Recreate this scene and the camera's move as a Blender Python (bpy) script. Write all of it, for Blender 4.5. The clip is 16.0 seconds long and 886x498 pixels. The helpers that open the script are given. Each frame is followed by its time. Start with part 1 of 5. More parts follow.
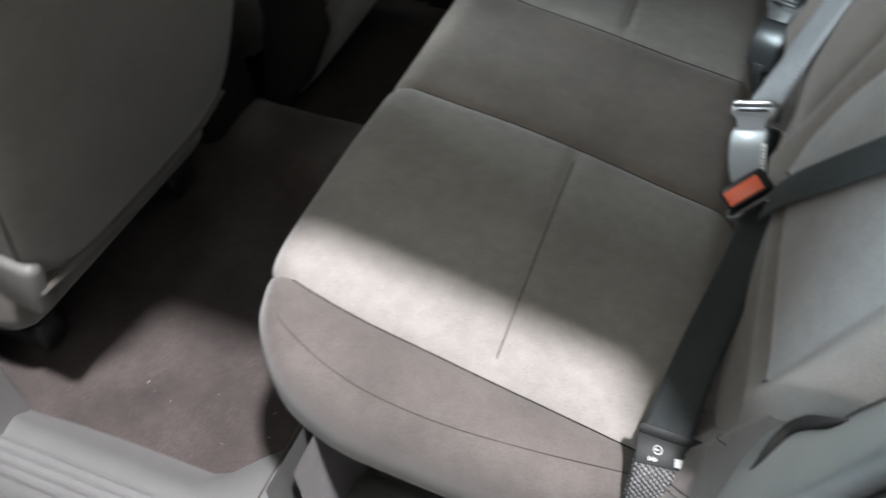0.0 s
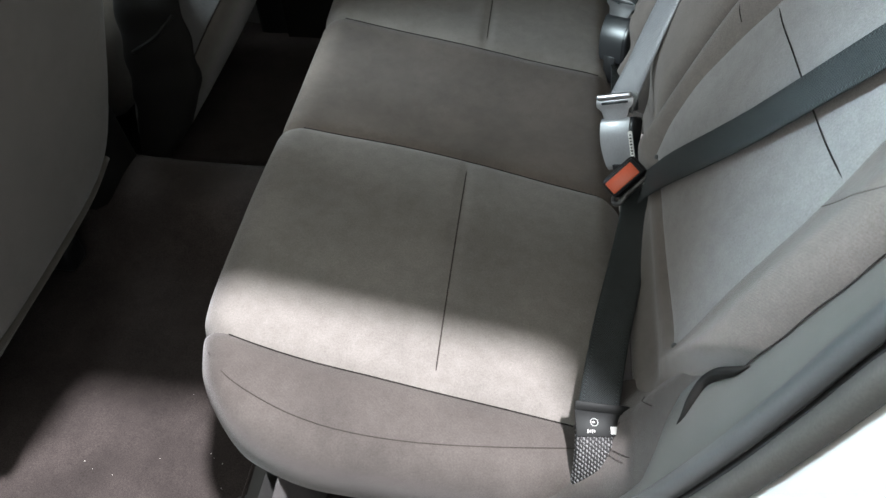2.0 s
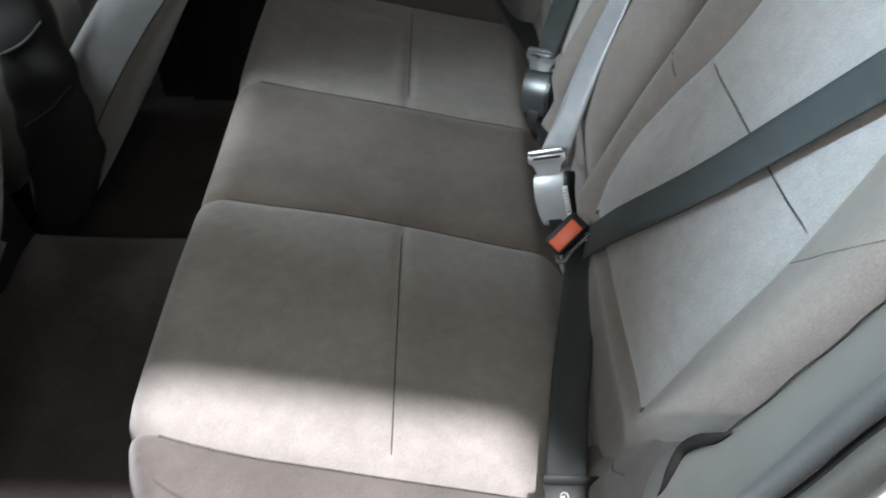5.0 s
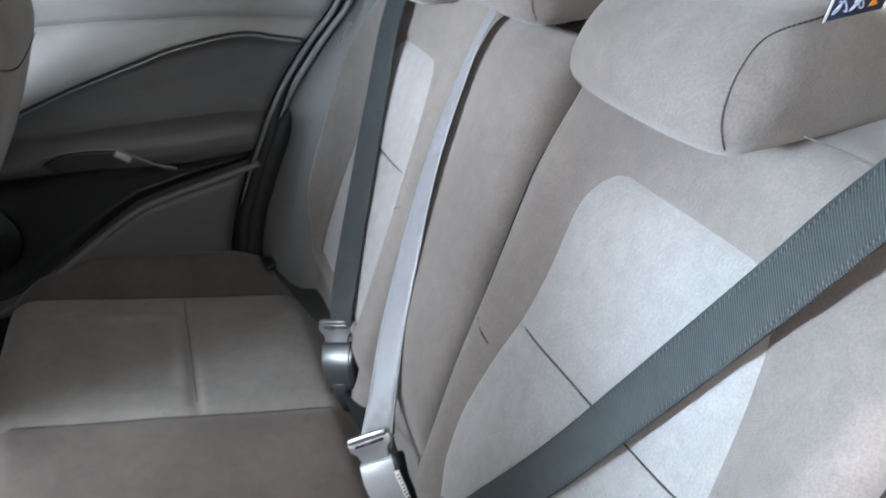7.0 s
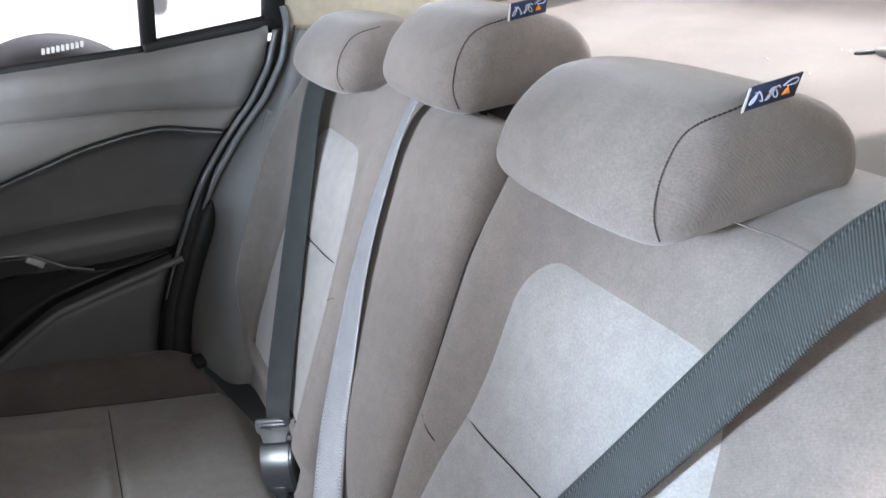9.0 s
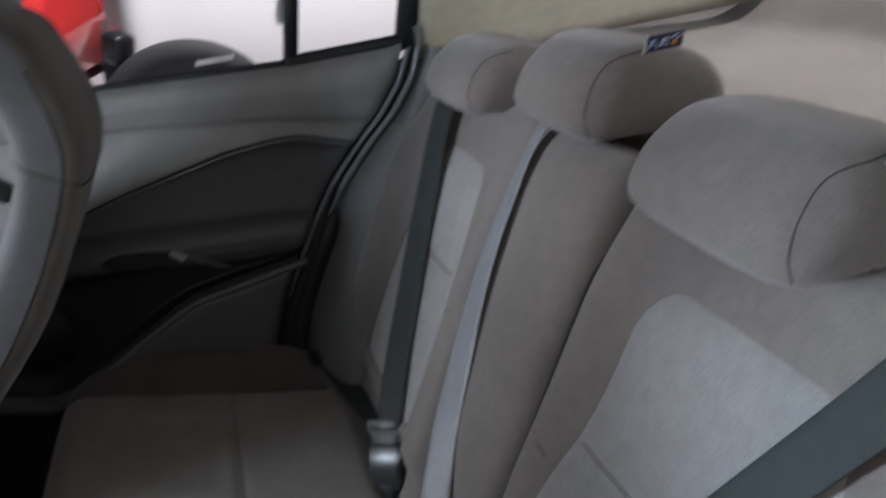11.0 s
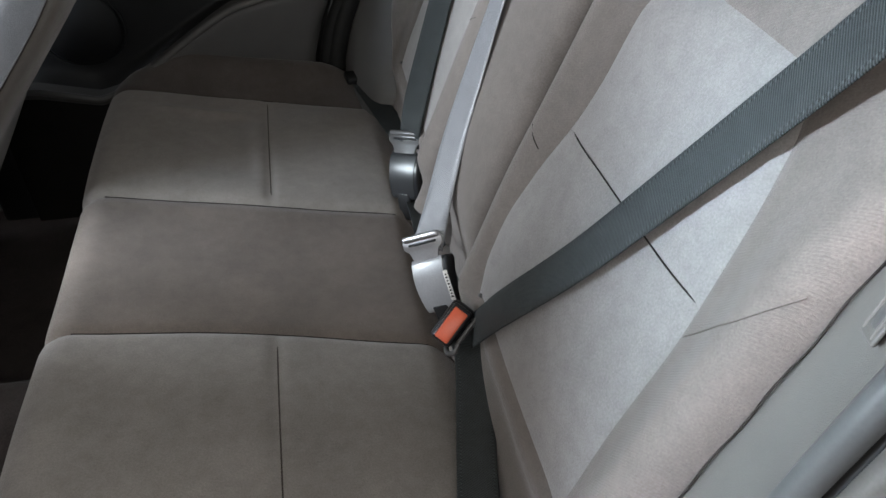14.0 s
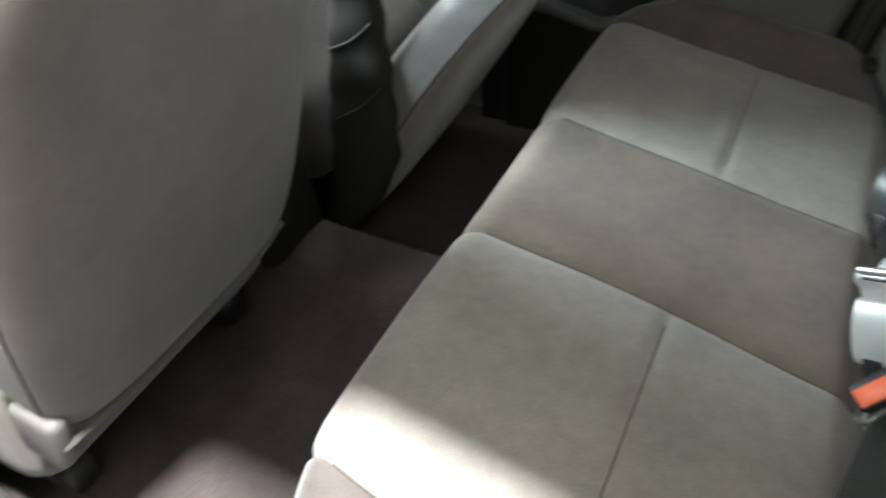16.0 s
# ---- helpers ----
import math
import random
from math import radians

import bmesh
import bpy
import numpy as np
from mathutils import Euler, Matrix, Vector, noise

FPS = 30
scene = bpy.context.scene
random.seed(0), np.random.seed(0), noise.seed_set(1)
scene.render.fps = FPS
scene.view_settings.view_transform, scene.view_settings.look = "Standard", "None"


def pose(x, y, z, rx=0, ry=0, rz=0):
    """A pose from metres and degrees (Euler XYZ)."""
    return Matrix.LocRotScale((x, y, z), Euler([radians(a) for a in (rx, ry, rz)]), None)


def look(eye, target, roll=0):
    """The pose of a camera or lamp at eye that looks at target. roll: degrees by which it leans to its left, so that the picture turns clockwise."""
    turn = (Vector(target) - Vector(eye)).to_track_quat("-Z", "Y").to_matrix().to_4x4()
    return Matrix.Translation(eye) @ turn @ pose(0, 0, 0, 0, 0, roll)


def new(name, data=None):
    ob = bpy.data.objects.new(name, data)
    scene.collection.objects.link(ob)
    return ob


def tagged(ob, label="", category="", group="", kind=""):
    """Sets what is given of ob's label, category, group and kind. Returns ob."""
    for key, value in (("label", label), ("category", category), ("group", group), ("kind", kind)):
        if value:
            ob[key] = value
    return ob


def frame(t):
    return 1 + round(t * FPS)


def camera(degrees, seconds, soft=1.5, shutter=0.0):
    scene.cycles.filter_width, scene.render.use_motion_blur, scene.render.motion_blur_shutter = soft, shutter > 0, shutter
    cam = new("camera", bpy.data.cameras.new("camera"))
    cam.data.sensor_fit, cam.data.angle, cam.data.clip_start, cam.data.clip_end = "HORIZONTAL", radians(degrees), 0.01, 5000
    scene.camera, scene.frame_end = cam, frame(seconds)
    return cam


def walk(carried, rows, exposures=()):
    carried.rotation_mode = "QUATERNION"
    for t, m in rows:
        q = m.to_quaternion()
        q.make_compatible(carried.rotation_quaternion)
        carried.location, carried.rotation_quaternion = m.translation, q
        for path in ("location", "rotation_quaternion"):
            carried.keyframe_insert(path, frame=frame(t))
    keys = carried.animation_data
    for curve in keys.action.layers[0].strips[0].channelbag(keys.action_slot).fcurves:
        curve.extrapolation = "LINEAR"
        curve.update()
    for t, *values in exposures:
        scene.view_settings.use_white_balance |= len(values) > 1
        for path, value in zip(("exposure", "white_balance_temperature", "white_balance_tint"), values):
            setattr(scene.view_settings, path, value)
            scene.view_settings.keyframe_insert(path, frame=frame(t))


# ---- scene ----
from mathutils.bvhtree import BVHTree

cam = camera(60.3, 16.0, shutter=0.5)
PATH = [
    (0, (0.396, -0.279, 1.065), (-0.108, 0.956, -0.426), -2.0),
    (0.5, (0.396, -0.264, 1.065), (0.12, 1.026, -0.438), -2.5),
    (1, (0.39, -0.276, 1.096), (0.16, 1.026, -0.404), -3.0),
    (1.5, (0.373, -0.301, 1.118), (0.158, 0.999, -0.386), -2.7),
    (2, (0.36, -0.31, 1.13), (0.155, 1.001, -0.367), -2.3),
    (2.5, (0.352, -0.333, 1.141), (0.149, 0.991, -0.344), -1.7),
    (3, (0.325, -0.34, 1.168), (0.106, 0.995, -0.305), -2.2),
    (3.2, (0.32, -0.321, 1.152), (0.089, 1.008, -0.324), -3.3),
    (5.3, (0.312, -0.239, 1.114), (0.448, 1.21, -0.257), 1.9),
    (5.5, (0.331, -0.219, 1.12), (0.546, 1.258, -0.21), 1.9),
    (6, (0.345, -0.188, 1.133), (0.685, 1.359, -0.088), 1.5),
    (6.5, (0.336, -0.154, 1.142), (0.792, 1.459, 0.052), -0.4),
    (7, (0.317, -0.125, 1.127), (0.912, 1.526, 0.167), -0.7),
    (7.5, (0.324, -0.104, 1.132), (1.049, 1.53, 0.235), -0.8),
    (8, (0.32, -0.102, 1.138), (1.072, 1.535, 0.269), -1.4),
    (8.5, (0.326, -0.097, 1.137), (1.103, 1.541, 0.293), -1.8),
    (8.7, (0.329, -0.095, 1.139), (1.116, 1.544, 0.307), -2.1),
    (10.8, (0.294, -0.099, 1.191), (0.966, 1.634, 0.451), -2.1),
    (11, (0.295, -0.11, 1.169), (0.844, 1.647, 0.387), -1.9),
    (11.5, (0.28, -0.134, 1.148), (0.646, 1.598, 0.216), -1.3),
    (12, (0.292, -0.16, 1.129), (0.63, 1.512, 0.085), -0.5),
    (12.5, (0.316, -0.177, 1.113), (0.637, 1.437, -0.023), 0.0),
    (13, (0.325, -0.185, 1.097), (0.642, 1.38, -0.106), 0.4),
    (13.5, (0.329, -0.195, 1.093), (0.642, 1.33, -0.163), 0.5),
    (14, (0.341, -0.195, 1.09), (0.654, 1.321, -0.176), 0.8),
    (14.5, (0.345, -0.185, 1.091), (0.617, 1.336, -0.178), 1.9),
    (15, (0.336, -0.168, 1.078), (0.333, 1.378, -0.19), 2.1),
    (15.5, (0.34, -0.153, 1.069), (-0.04, 1.332, -0.216), 0.4),
    (16, (0.344, -0.14, 1.049), (-0.39, 1.167, -0.275), -4.4),
]
EXPOSURES = [(0, 1.22, 6080, 4), (3.2, 1.22, 6080, 4), (5.5, 1.58, 6050, 7), (6.5, 1.86, 5950, 10), (8.7, 1.93, 6000, 14), (10.8, 0.42, 6050, 14), (11.1, 0.42, 6050, 14),
             (11.6, 1.25, 5950, 11), (12.3, 1.7, 6050, 14), (13.5, 1.5, 6200, 14), (14.5, 1.45, 6200, 9), (15.2, 1.55, 6250, 9), (15.6, 1.85, 6250, 7), (16, 2.25, 6250, 0)]
walk(cam, [(t, look(eye, target, roll)) for t, eye, target, roll in PATH], EXPOSURES)

# ---------------------------------------------------------------- world and light
world = bpy.data.worlds.new("sky")
scene.world = world
world.use_nodes = True
wn = world.node_tree
sky = wn.nodes.new("ShaderNodeTexSky")
sky.sky_type = "NISHITA"
sky.sun_disc = False
sky.sun_elevation = radians(74)
sky.sun_rotation = radians(104)
sky.dust_density = 3.0
wn.links.new(sky.outputs["Color"], wn.nodes["Background"].inputs["Color"])
wn.nodes["Background"].inputs["Strength"].default_value = 0.0065
sun_data = bpy.data.lights.new("sun", "SUN")
sun_data.energy = 3.9
sun_data.angle = radians(4)
sun_data.color = (1.0, 0.91, 0.93)
sun = new("sun", sun_data)
sun.matrix_world = look((1.7, -0.35, 5.0), (0.3, 0.0, 0.0))


def window_light(name, eye, target, wide, high, watts, color, spread=180):
    """Daylight that enters by a window's opening."""
    data = bpy.data.lights.new(name, "AREA")
    data.shape, data.size, data.size_y, data.energy, data.color = "RECTANGLE", wide, high, watts, color
    data.spread = radians(spread)
    lamp = new(name, data)
    lamp.matrix_world = look(eye, target)
    return lamp


window_light("windscreen_light", (-1.30, 0.50, 1.06), (0.60, 0.56, 0.90), 0.86, 0.20, 24.0, (0.89, 0.95, 1.0))
window_light("far_front_window_light", (-0.60, 1.29, 1.08), (0.62, 0.32, 0.70), 0.16, 0.20, 0.6, (0.92, 0.95, 1.0))
window_light("near_front_window_light", (-0.66, 0.07, 1.09), (0.62, 0.33, 0.86), 0.26, 0.20, 4.1, (0.77, 0.90, 1.0), 80)
window_light("open_door_light", (0.05, -0.48, 1.24), (0.22, 0.40, 0.35), 0.80, 0.40, 1.5, (1.0, 0.92, 0.82))

window_light("rear_screen_light", (1.22, 0.68, 1.21), (0.80, 0.62, 0.93), 0.85, 0.40, 1.3, (1.0, 0.97, 0.92))

# ---------------------------------------------------------------- materials
def nodes_of(name):
    m = bpy.data.materials.new(name)
    m.use_nodes = True
    return m, m.node_tree.nodes, m.node_tree.links, m.node_tree.nodes["Principled BSDF"]


def mat(name, color, rough=0.6, metal=0.0, vary=0.15, scale=25.0, bump=0.0, bump_scale=400.0, sheen=0.0, spec=0.5, coat=0.0):
    """A plain surface with blotchy variation at two scales and a fine relief."""
    m, n, l, p = nodes_of(name)
    tc = n.new("ShaderNodeTexCoord")
    big = n.new("ShaderNodeTexNoise")
    big.inputs["Scale"].default_value = scale
    big.inputs["Detail"].default_value = 4
    l.new(tc.outputs["Object"], big.inputs["Vector"])
    small = n.new("ShaderNodeTexNoise")
    small.inputs["Scale"].default_value = bump_scale
    small.inputs["Detail"].default_value = 3
    l.new(tc.outputs["Object"], small.inputs["Vector"])
    add = n.new("ShaderNodeMath")
    add.operation = "ADD"
    l.new(big.outputs["Fac"], add.inputs[0])
    l.new(small.outputs["Fac"], add.inputs[1])
    ramp = n.new("ShaderNodeMapRange")
    ramp.inputs["From Min"].default_value = 0.6
    ramp.inputs["From Max"].default_value = 1.4
    ramp.inputs["To Min"].default_value = 1 - vary
    ramp.inputs["To Max"].default_value = 1 + vary
    l.new(add.outputs[0], ramp.inputs["Value"])
    mul = n.new("ShaderNodeVectorMath")
    mul.operation = "SCALE"
    mul.inputs[0].default_value = color
    l.new(ramp.outputs["Result"], mul.inputs["Scale"])
    l.new(mul.outputs["Vector"], p.inputs["Base Color"])
    p.inputs["Roughness"].default_value = rough
    p.inputs["Metallic"].default_value = metal
    p.inputs["Specular IOR Level"].default_value = spec
    p.inputs["Specular Tint"].default_value = (0.95, 1.0, 0.99, 1.0)
    p.inputs["Sheen Weight"].default_value = sheen
    p.inputs["Coat Weight"].default_value = coat
    if bump:
        b = n.new("ShaderNodeBump")
        b.inputs["Strength"].default_value = bump
        b.inputs["Distance"].default_value = 0.001
        l.new(small.outputs["Fac"], b.inputs["Height"])
        l.new(b.outputs["Normal"], p.inputs["Normal"])
    return m


def fabric(name, color, fleck=0.12, weave=900.0, stain=0.12, sheen=0.35, diag=False, rib=0.0, relief=0.10):
    """Woven car cloth: twill ribs, heathered flecks, soft stains."""
    m, n, l, p = nodes_of(name)
    tc = n.new("ShaderNodeTexCoord")
    flecks = n.new("ShaderNodeTexNoise")
    flecks.inputs["Scale"].default_value = 480.0
    flecks.inputs["Detail"].default_value = 5
    flecks.inputs["Roughness"].default_value = 0.75
    blot = n.new("ShaderNodeTexNoise")
    blot.inputs["Scale"].default_value = 9.0
    blot.inputs["Detail"].default_value = 5
    wear = n.new("ShaderNodeTexNoise")
    wear.inputs["Scale"].default_value = 60.0
    wear.inputs["Detail"].default_value = 3
    wave = n.new("ShaderNodeTexWave")
    wave.wave_type = "BANDS"
    wave.bands_direction = "DIAGONAL" if diag else "Z"
    wave.inputs["Scale"].default_value = weave / 6.283
    wave.inputs["Distortion"].default_value = 1.2
    wave.inputs["Detail"].default_value = 1
    for t in (flecks, blot, wear, wave):
        l.new(tc.outputs["Object"], t.inputs["Vector"])

    def ranged(sock, a, b, lo=0.3, hi=0.7):
        r = n.new("ShaderNodeMapRange")
        r.inputs["From Min"].default_value, r.inputs["From Max"].default_value = lo, hi
        r.inputs["To Min"].default_value, r.inputs["To Max"].default_value = a, b
        l.new(sock, r.inputs["Value"])
        return r.outputs["Result"]

    def times(a, b):
        t = n.new("ShaderNodeMath")
        t.operation = "MULTIPLY"
        l.new(a, t.inputs[0])
        l.new(b, t.inputs[1])
        return t.outputs[0]
    f = times(times(ranged(flecks.outputs["Fac"], 1 - fleck, 1 + fleck), ranged(blot.outputs["Fac"], 1 - stain, 1 + stain)),
              times(ranged(wear.outputs["Fac"], 0.93, 1.07), ranged(wave.outputs["Fac"], 1 - rib, 1 + rib, 0.0, 1.0)))
    mul = n.new("ShaderNodeVectorMath")
    mul.operation = "SCALE"
    mul.inputs[0].default_value = color
    l.new(f, mul.inputs["Scale"])
    l.new(mul.outputs["Vector"], p.inputs["Base Color"])
    p.inputs["Roughness"].default_value = 0.9
    p.inputs["Specular IOR Level"].default_value = 0.2
    p.inputs["Sheen Weight"].default_value = sheen
    p.inputs["Sheen Roughness"].default_value = 0.5
    h = n.new("ShaderNodeMath")
    h.operation = "ADD"
    damp = n.new("ShaderNodeMath")
    damp.operation = "MULTIPLY"
    damp.inputs[1].default_value = relief
    l.new(wave.outputs["Fac"], damp.inputs[0])
    l.new(damp.outputs[0], h.inputs[0])
    l.new(flecks.outputs["Fac"], h.inputs[1])
    b = n.new("ShaderNodeBump")
    b.inputs["Strength"].default_value = 0.6
    b.inputs["Distance"].default_value = 0.0008
    l.new(h.outputs[0], b.inputs["Height"])
    l.new(b.outputs["Normal"], p.inputs["Normal"])
    return m


def webbing(name, color, rough=0.35, bump=0.6, spec=1.0, coat=0.3):
    """Seat belt webbing: cross ribs along the ribbon's own u coordinate."""
    m, n, l, p = nodes_of(name)
    uv = n.new("ShaderNodeTexCoord")
    wave = n.new("ShaderNodeTexWave")
    wave.bands_direction = "X"
    wave.inputs["Scale"].default_value = 29.0
    wave.inputs["Distortion"].default_value = 0.4
    l.new(uv.outputs["UV"], wave.inputs["Vector"])
    noise_t = n.new("ShaderNodeTexNoise")
    noise_t.inputs["Scale"].default_value = 60
    l.new(uv.outputs["Object"], noise_t.inputs["Vector"])
    r = n.new("ShaderNodeMapRange")
    r.inputs["To Min"].default_value, r.inputs["To Max"].default_value = 0.75, 1.3
    l.new(noise_t.outputs["Fac"], r.inputs["Value"])
    mul = n.new("ShaderNodeVectorMath")
    mul.operation = "SCALE"
    mul.inputs[0].default_value = color
    rib = n.new("ShaderNodeMapRange")
    rib.inputs["To Min"].default_value, rib.inputs["To Max"].default_value = 0.40, 1.6
    l.new(wave.outputs["Fac"], rib.inputs["Value"])
    both = n.new("ShaderNodeMath")
    both.operation = "MULTIPLY"
    l.new(r.outputs["Result"], both.inputs[0])
    l.new(rib.outputs["Result"], both.inputs[1])
    # sewn edges: a row of pale stitches on a darker line either side
    split = n.new("ShaderNodeSeparateXYZ")
    l.new(uv.outputs["UV"], split.inputs[0])
    side = n.new("ShaderNodeMath")
    side.operation = "ABSOLUTE"
    l.new(split.outputs["Y"], side.inputs[0])
    near = n.new("ShaderNodeMath")
    near.operation = "COMPARE"
    near.inputs[1].default_value, near.inputs[2].default_value = 0.40, 0.022
    l.new(side.outputs[0], near.inputs[0])
    coarse = n.new("ShaderNodeTexWave")
    coarse.bands_direction = "X"
    coarse.inputs["Scale"].default_value = 13.0
    l.new(uv.outputs["UV"], coarse.inputs["Vector"])
    thread = n.new("ShaderNodeMapRange")
    thread.inputs["From Min"].default_value, thread.inputs["From Max"].default_value = 0.35, 0.65
    thread.inputs["To Min"].default_value, thread.inputs["To Max"].default_value = 0.50, 1.7
    l.new(coarse.outputs["Fac"], thread.inputs["Value"])
    dim = n.new("ShaderNodeMix")
    dim.inputs["A"].default_value = 1.0
    l.new(near.outputs[0], dim.inputs["Factor"])
    l.new(thread.outputs["Result"], dim.inputs["B"])
    edged = n.new("ShaderNodeMath")
    edged.operation = "MULTIPLY"
    l.new(both.outputs[0], edged.inputs[0])
    l.new(dim.outputs["Result"], edged.inputs[1])
    l.new(edged.outputs[0], mul.inputs["Scale"])
    l.new(mul.outputs["Vector"], p.inputs["Base Color"])
    p.inputs["Roughness"].default_value = rough
    p.inputs["Specular IOR Level"].default_value = spec
    p.inputs["Specular Tint"].default_value = (0.95, 1.0, 0.99, 1.0)
    p.inputs["Coat Weight"].default_value = coat
    p.inputs["Coat Roughness"].default_value = 0.3
    b = n.new("ShaderNodeBump")
    b.inputs["Strength"].default_value = bump
    b.inputs["Distance"].default_value = 0.0011
    l.new(wave.outputs["Fac"], b.inputs["Height"])
    l.new(b.outputs["Normal"], p.inputs["Normal"])
    return m


def glass_mat(name, tint=(1, 1, 1), rough=0.0):
    m, n, l, p = nodes_of(name)
    p.inputs["Base Color"].default_value = (*tint, 1)
    p.inputs["Transmission Weight"].default_value = 1.0
    p.inputs["Roughness"].default_value = rough
    p.inputs["IOR"].default_value = 1.02
    return m


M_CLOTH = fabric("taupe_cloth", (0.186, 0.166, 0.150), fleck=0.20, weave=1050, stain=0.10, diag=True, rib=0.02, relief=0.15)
# cushion copy of the taupe cloth, the cushion's shade mixed into its colour
M_CLOTHSHADE = fabric("taupe_cloth_shaded", (0.152, 0.126, 0.105), fleck=0.18, weave=1050, stain=0.18, diag=True, rib=0.02)
# same taupe cloth darkened where border and flap get less light
M_BORDERSHADE = fabric("border_cloth_shaded", (0.108, 0.095, 0.087), fleck=0.20, weave=1050, stain=0.18, diag=True, rib=0.02)
# cushion copy of the heather cloth, browner and darker to carry shade
M_INSERTSHADE = fabric("heather_cloth_shaded", (0.275, 0.256, 0.236), fleck=0.17, weave=1700, stain=0.12, relief=0.0)
M_INSERT = fabric("heather_cloth", (0.300, 0.292, 0.282), fleck=0.20, weave=1700, stain=0.08, relief=0.0)
M_SEAM = mat("dark_thread", (0.032, 0.029, 0.027), 0.9, spec=0.1)
M_CARPET = fabric("grey_carpet", (0.054, 0.045, 0.042), fleck=0.5, weave=300, stain=0.3, sheen=0.2)
M_DARKPLAST = mat("dark_plastic", (0.225, 0.221, 0.214), 0.42, vary=0.12, bump=0.35, bump_scale=900)
M_BLACKPLAST = mat("black_plastic", (0.012, 0.012, 0.013), 0.45, vary=0.2, bump=0.15, bump_scale=900)
M_GLOSSBLACK = mat("gloss_black_plastic", (0.02, 0.021, 0.024), 0.28, vary=0.1, bump=0.05)
M_GREYPLAST = mat("grey_plastic", (0.145, 0.144, 0.140), 0.45, vary=0.08, bump=0.3, bump_scale=1100)
M_DOORINSERT = mat("door_cloth", (0.112, 0.113, 0.114), 0.6, vary=0.12, bump=0.4, bump_scale=700)
M_ARMREST = mat("armrest_plastic", (0.092, 0.092, 0.090), 0.42, vary=0.1, bump=0.35, bump_scale=900)
# the door's dark plastic again, darkened for the shade low on the door
M_LOWERDOOR = mat("lower_door_shade_plastic", (0.105, 0.104, 0.102), 0.45, vary=0.1, bump=0.35, bump_scale=900)
M_TRIMNEAR = mat("taupe_grey_plastic", (0.135, 0.130, 0.120), 0.5, vary=0.1, bump=0.35, bump_scale=1100)
M_RUBBER = mat("grey_rubber", (0.10, 0.10, 0.10), 0.35, vary=0.1)
M_BLACKRUBBER = mat("black_rubber", (0.015, 0.015, 0.015), 0.6, vary=0.2)
M_COVER = mat("matt_black_plastic", (0.014, 0.013, 0.012), 0.75, vary=0.25, bump=0.3, bump_scale=500, spec=0.2)
M_BROWNRUBBER = mat("weathered_rubber", (0.085, 0.078, 0.07), 0.55, vary=0.2)
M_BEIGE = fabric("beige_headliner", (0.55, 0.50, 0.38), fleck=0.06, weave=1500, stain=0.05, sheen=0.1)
# headliner colour kept low so less light bounces down
M_HEADLINER = fabric("low_bounce_headliner", (0.13, 0.112, 0.088), fleck=0.06, weave=1500, stain=0.05, sheen=0.1)
M_SHELF = fabric("shelf_felt", (0.074, 0.064, 0.050), fleck=0.45, weave=700, stain=0.18)
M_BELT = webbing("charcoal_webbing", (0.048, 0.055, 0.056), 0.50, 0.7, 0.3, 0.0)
# charcoal webbing again, with the pale light it catches put into its colour
M_BELTSHEEN = webbing("sheen_charcoal_webbing", (0.28, 0.29, 0.305), 0.34, 0.5)
# pale plastic; on the middle buckle the grey is a painted reflection
M_BUCKLE = mat("buckle_plastic", (0.33, 0.335, 0.345), 0.36, vary=0.12, bump=0.1, spec=1.0, coat=0.2)
M_DARKBUCKLE = mat("dark_buckle_plastic", (0.030, 0.032, 0.035), 0.32, vary=0.12, bump=0.1, spec=0.8)
M_STITCH = mat("taupe_thread", (0.135, 0.122, 0.11), 0.9, spec=0.1)
M_CREASE = mat("crease_thread", (0.075, 0.066, 0.060), 0.9, spec=0.1)


def mesh_weave(name, light, dark, period):
    """Coarse open weave: two crossing sets of threads."""
    m, n, l, p = nodes_of(name)
    tc = n.new("ShaderNodeTexCoord")
    waves = []
    for way, bend in (("X", 3.0), ("DIAGONAL", 2.0)):
        w = n.new("ShaderNodeTexWave")
        w.bands_direction = way
        w.inputs["Scale"].default_value = 6.283 / (20 * period)
        w.inputs["Distortion"].default_value = bend
        w.inputs["Detail Scale"].default_value = 3.0
        l.new(tc.outputs["Object"], w.inputs["Vector"])
        waves.append(w.outputs["Fac"])
    mul = n.new("ShaderNodeMath")
    mul.operation = "MULTIPLY"
    l.new(waves[0], mul.inputs[0])
    l.new(waves[1], mul.inputs[1])
    mix = n.new("ShaderNodeMix")
    mix.data_type = "RGBA"
    mix.inputs["A"].default_value, mix.inputs["B"].default_value = (*dark, 1), (*light, 1)
    ramp = n.new("ShaderNodeMapRange")
    ramp.inputs["From Min"].default_value, ramp.inputs["From Max"].default_value = 0.15, 0.55
    l.new(mul.outputs[0], ramp.inputs["Value"])
    l.new(ramp.outputs["Result"], mix.inputs["Factor"])
    l.new(mix.outputs["Result"], p.inputs["Base Color"])
    p.inputs["Roughness"].default_value = 0.6
    b = n.new("ShaderNodeBump")
    b.inputs["Strength"].default_value, b.inputs["Distance"].default_value = 0.9, 0.0015
    l.new(mul.outputs[0], b.inputs["Height"])
    l.new(b.outputs["Normal"], p.inputs["Normal"])
    return m


M_BELTMESH = mesh_weave("coarse_grey_mesh", (0.30, 0.30, 0.30), (0.02, 0.02, 0.02), 0.0034)
M_PRINT = mat("white_print", (0.65, 0.65, 0.63), 0.6, vary=0.05)
M_BEAD = mat("glossy_grey_rubber", (0.16, 0.17, 0.175), 0.25, vary=0.1, coat=0.4)
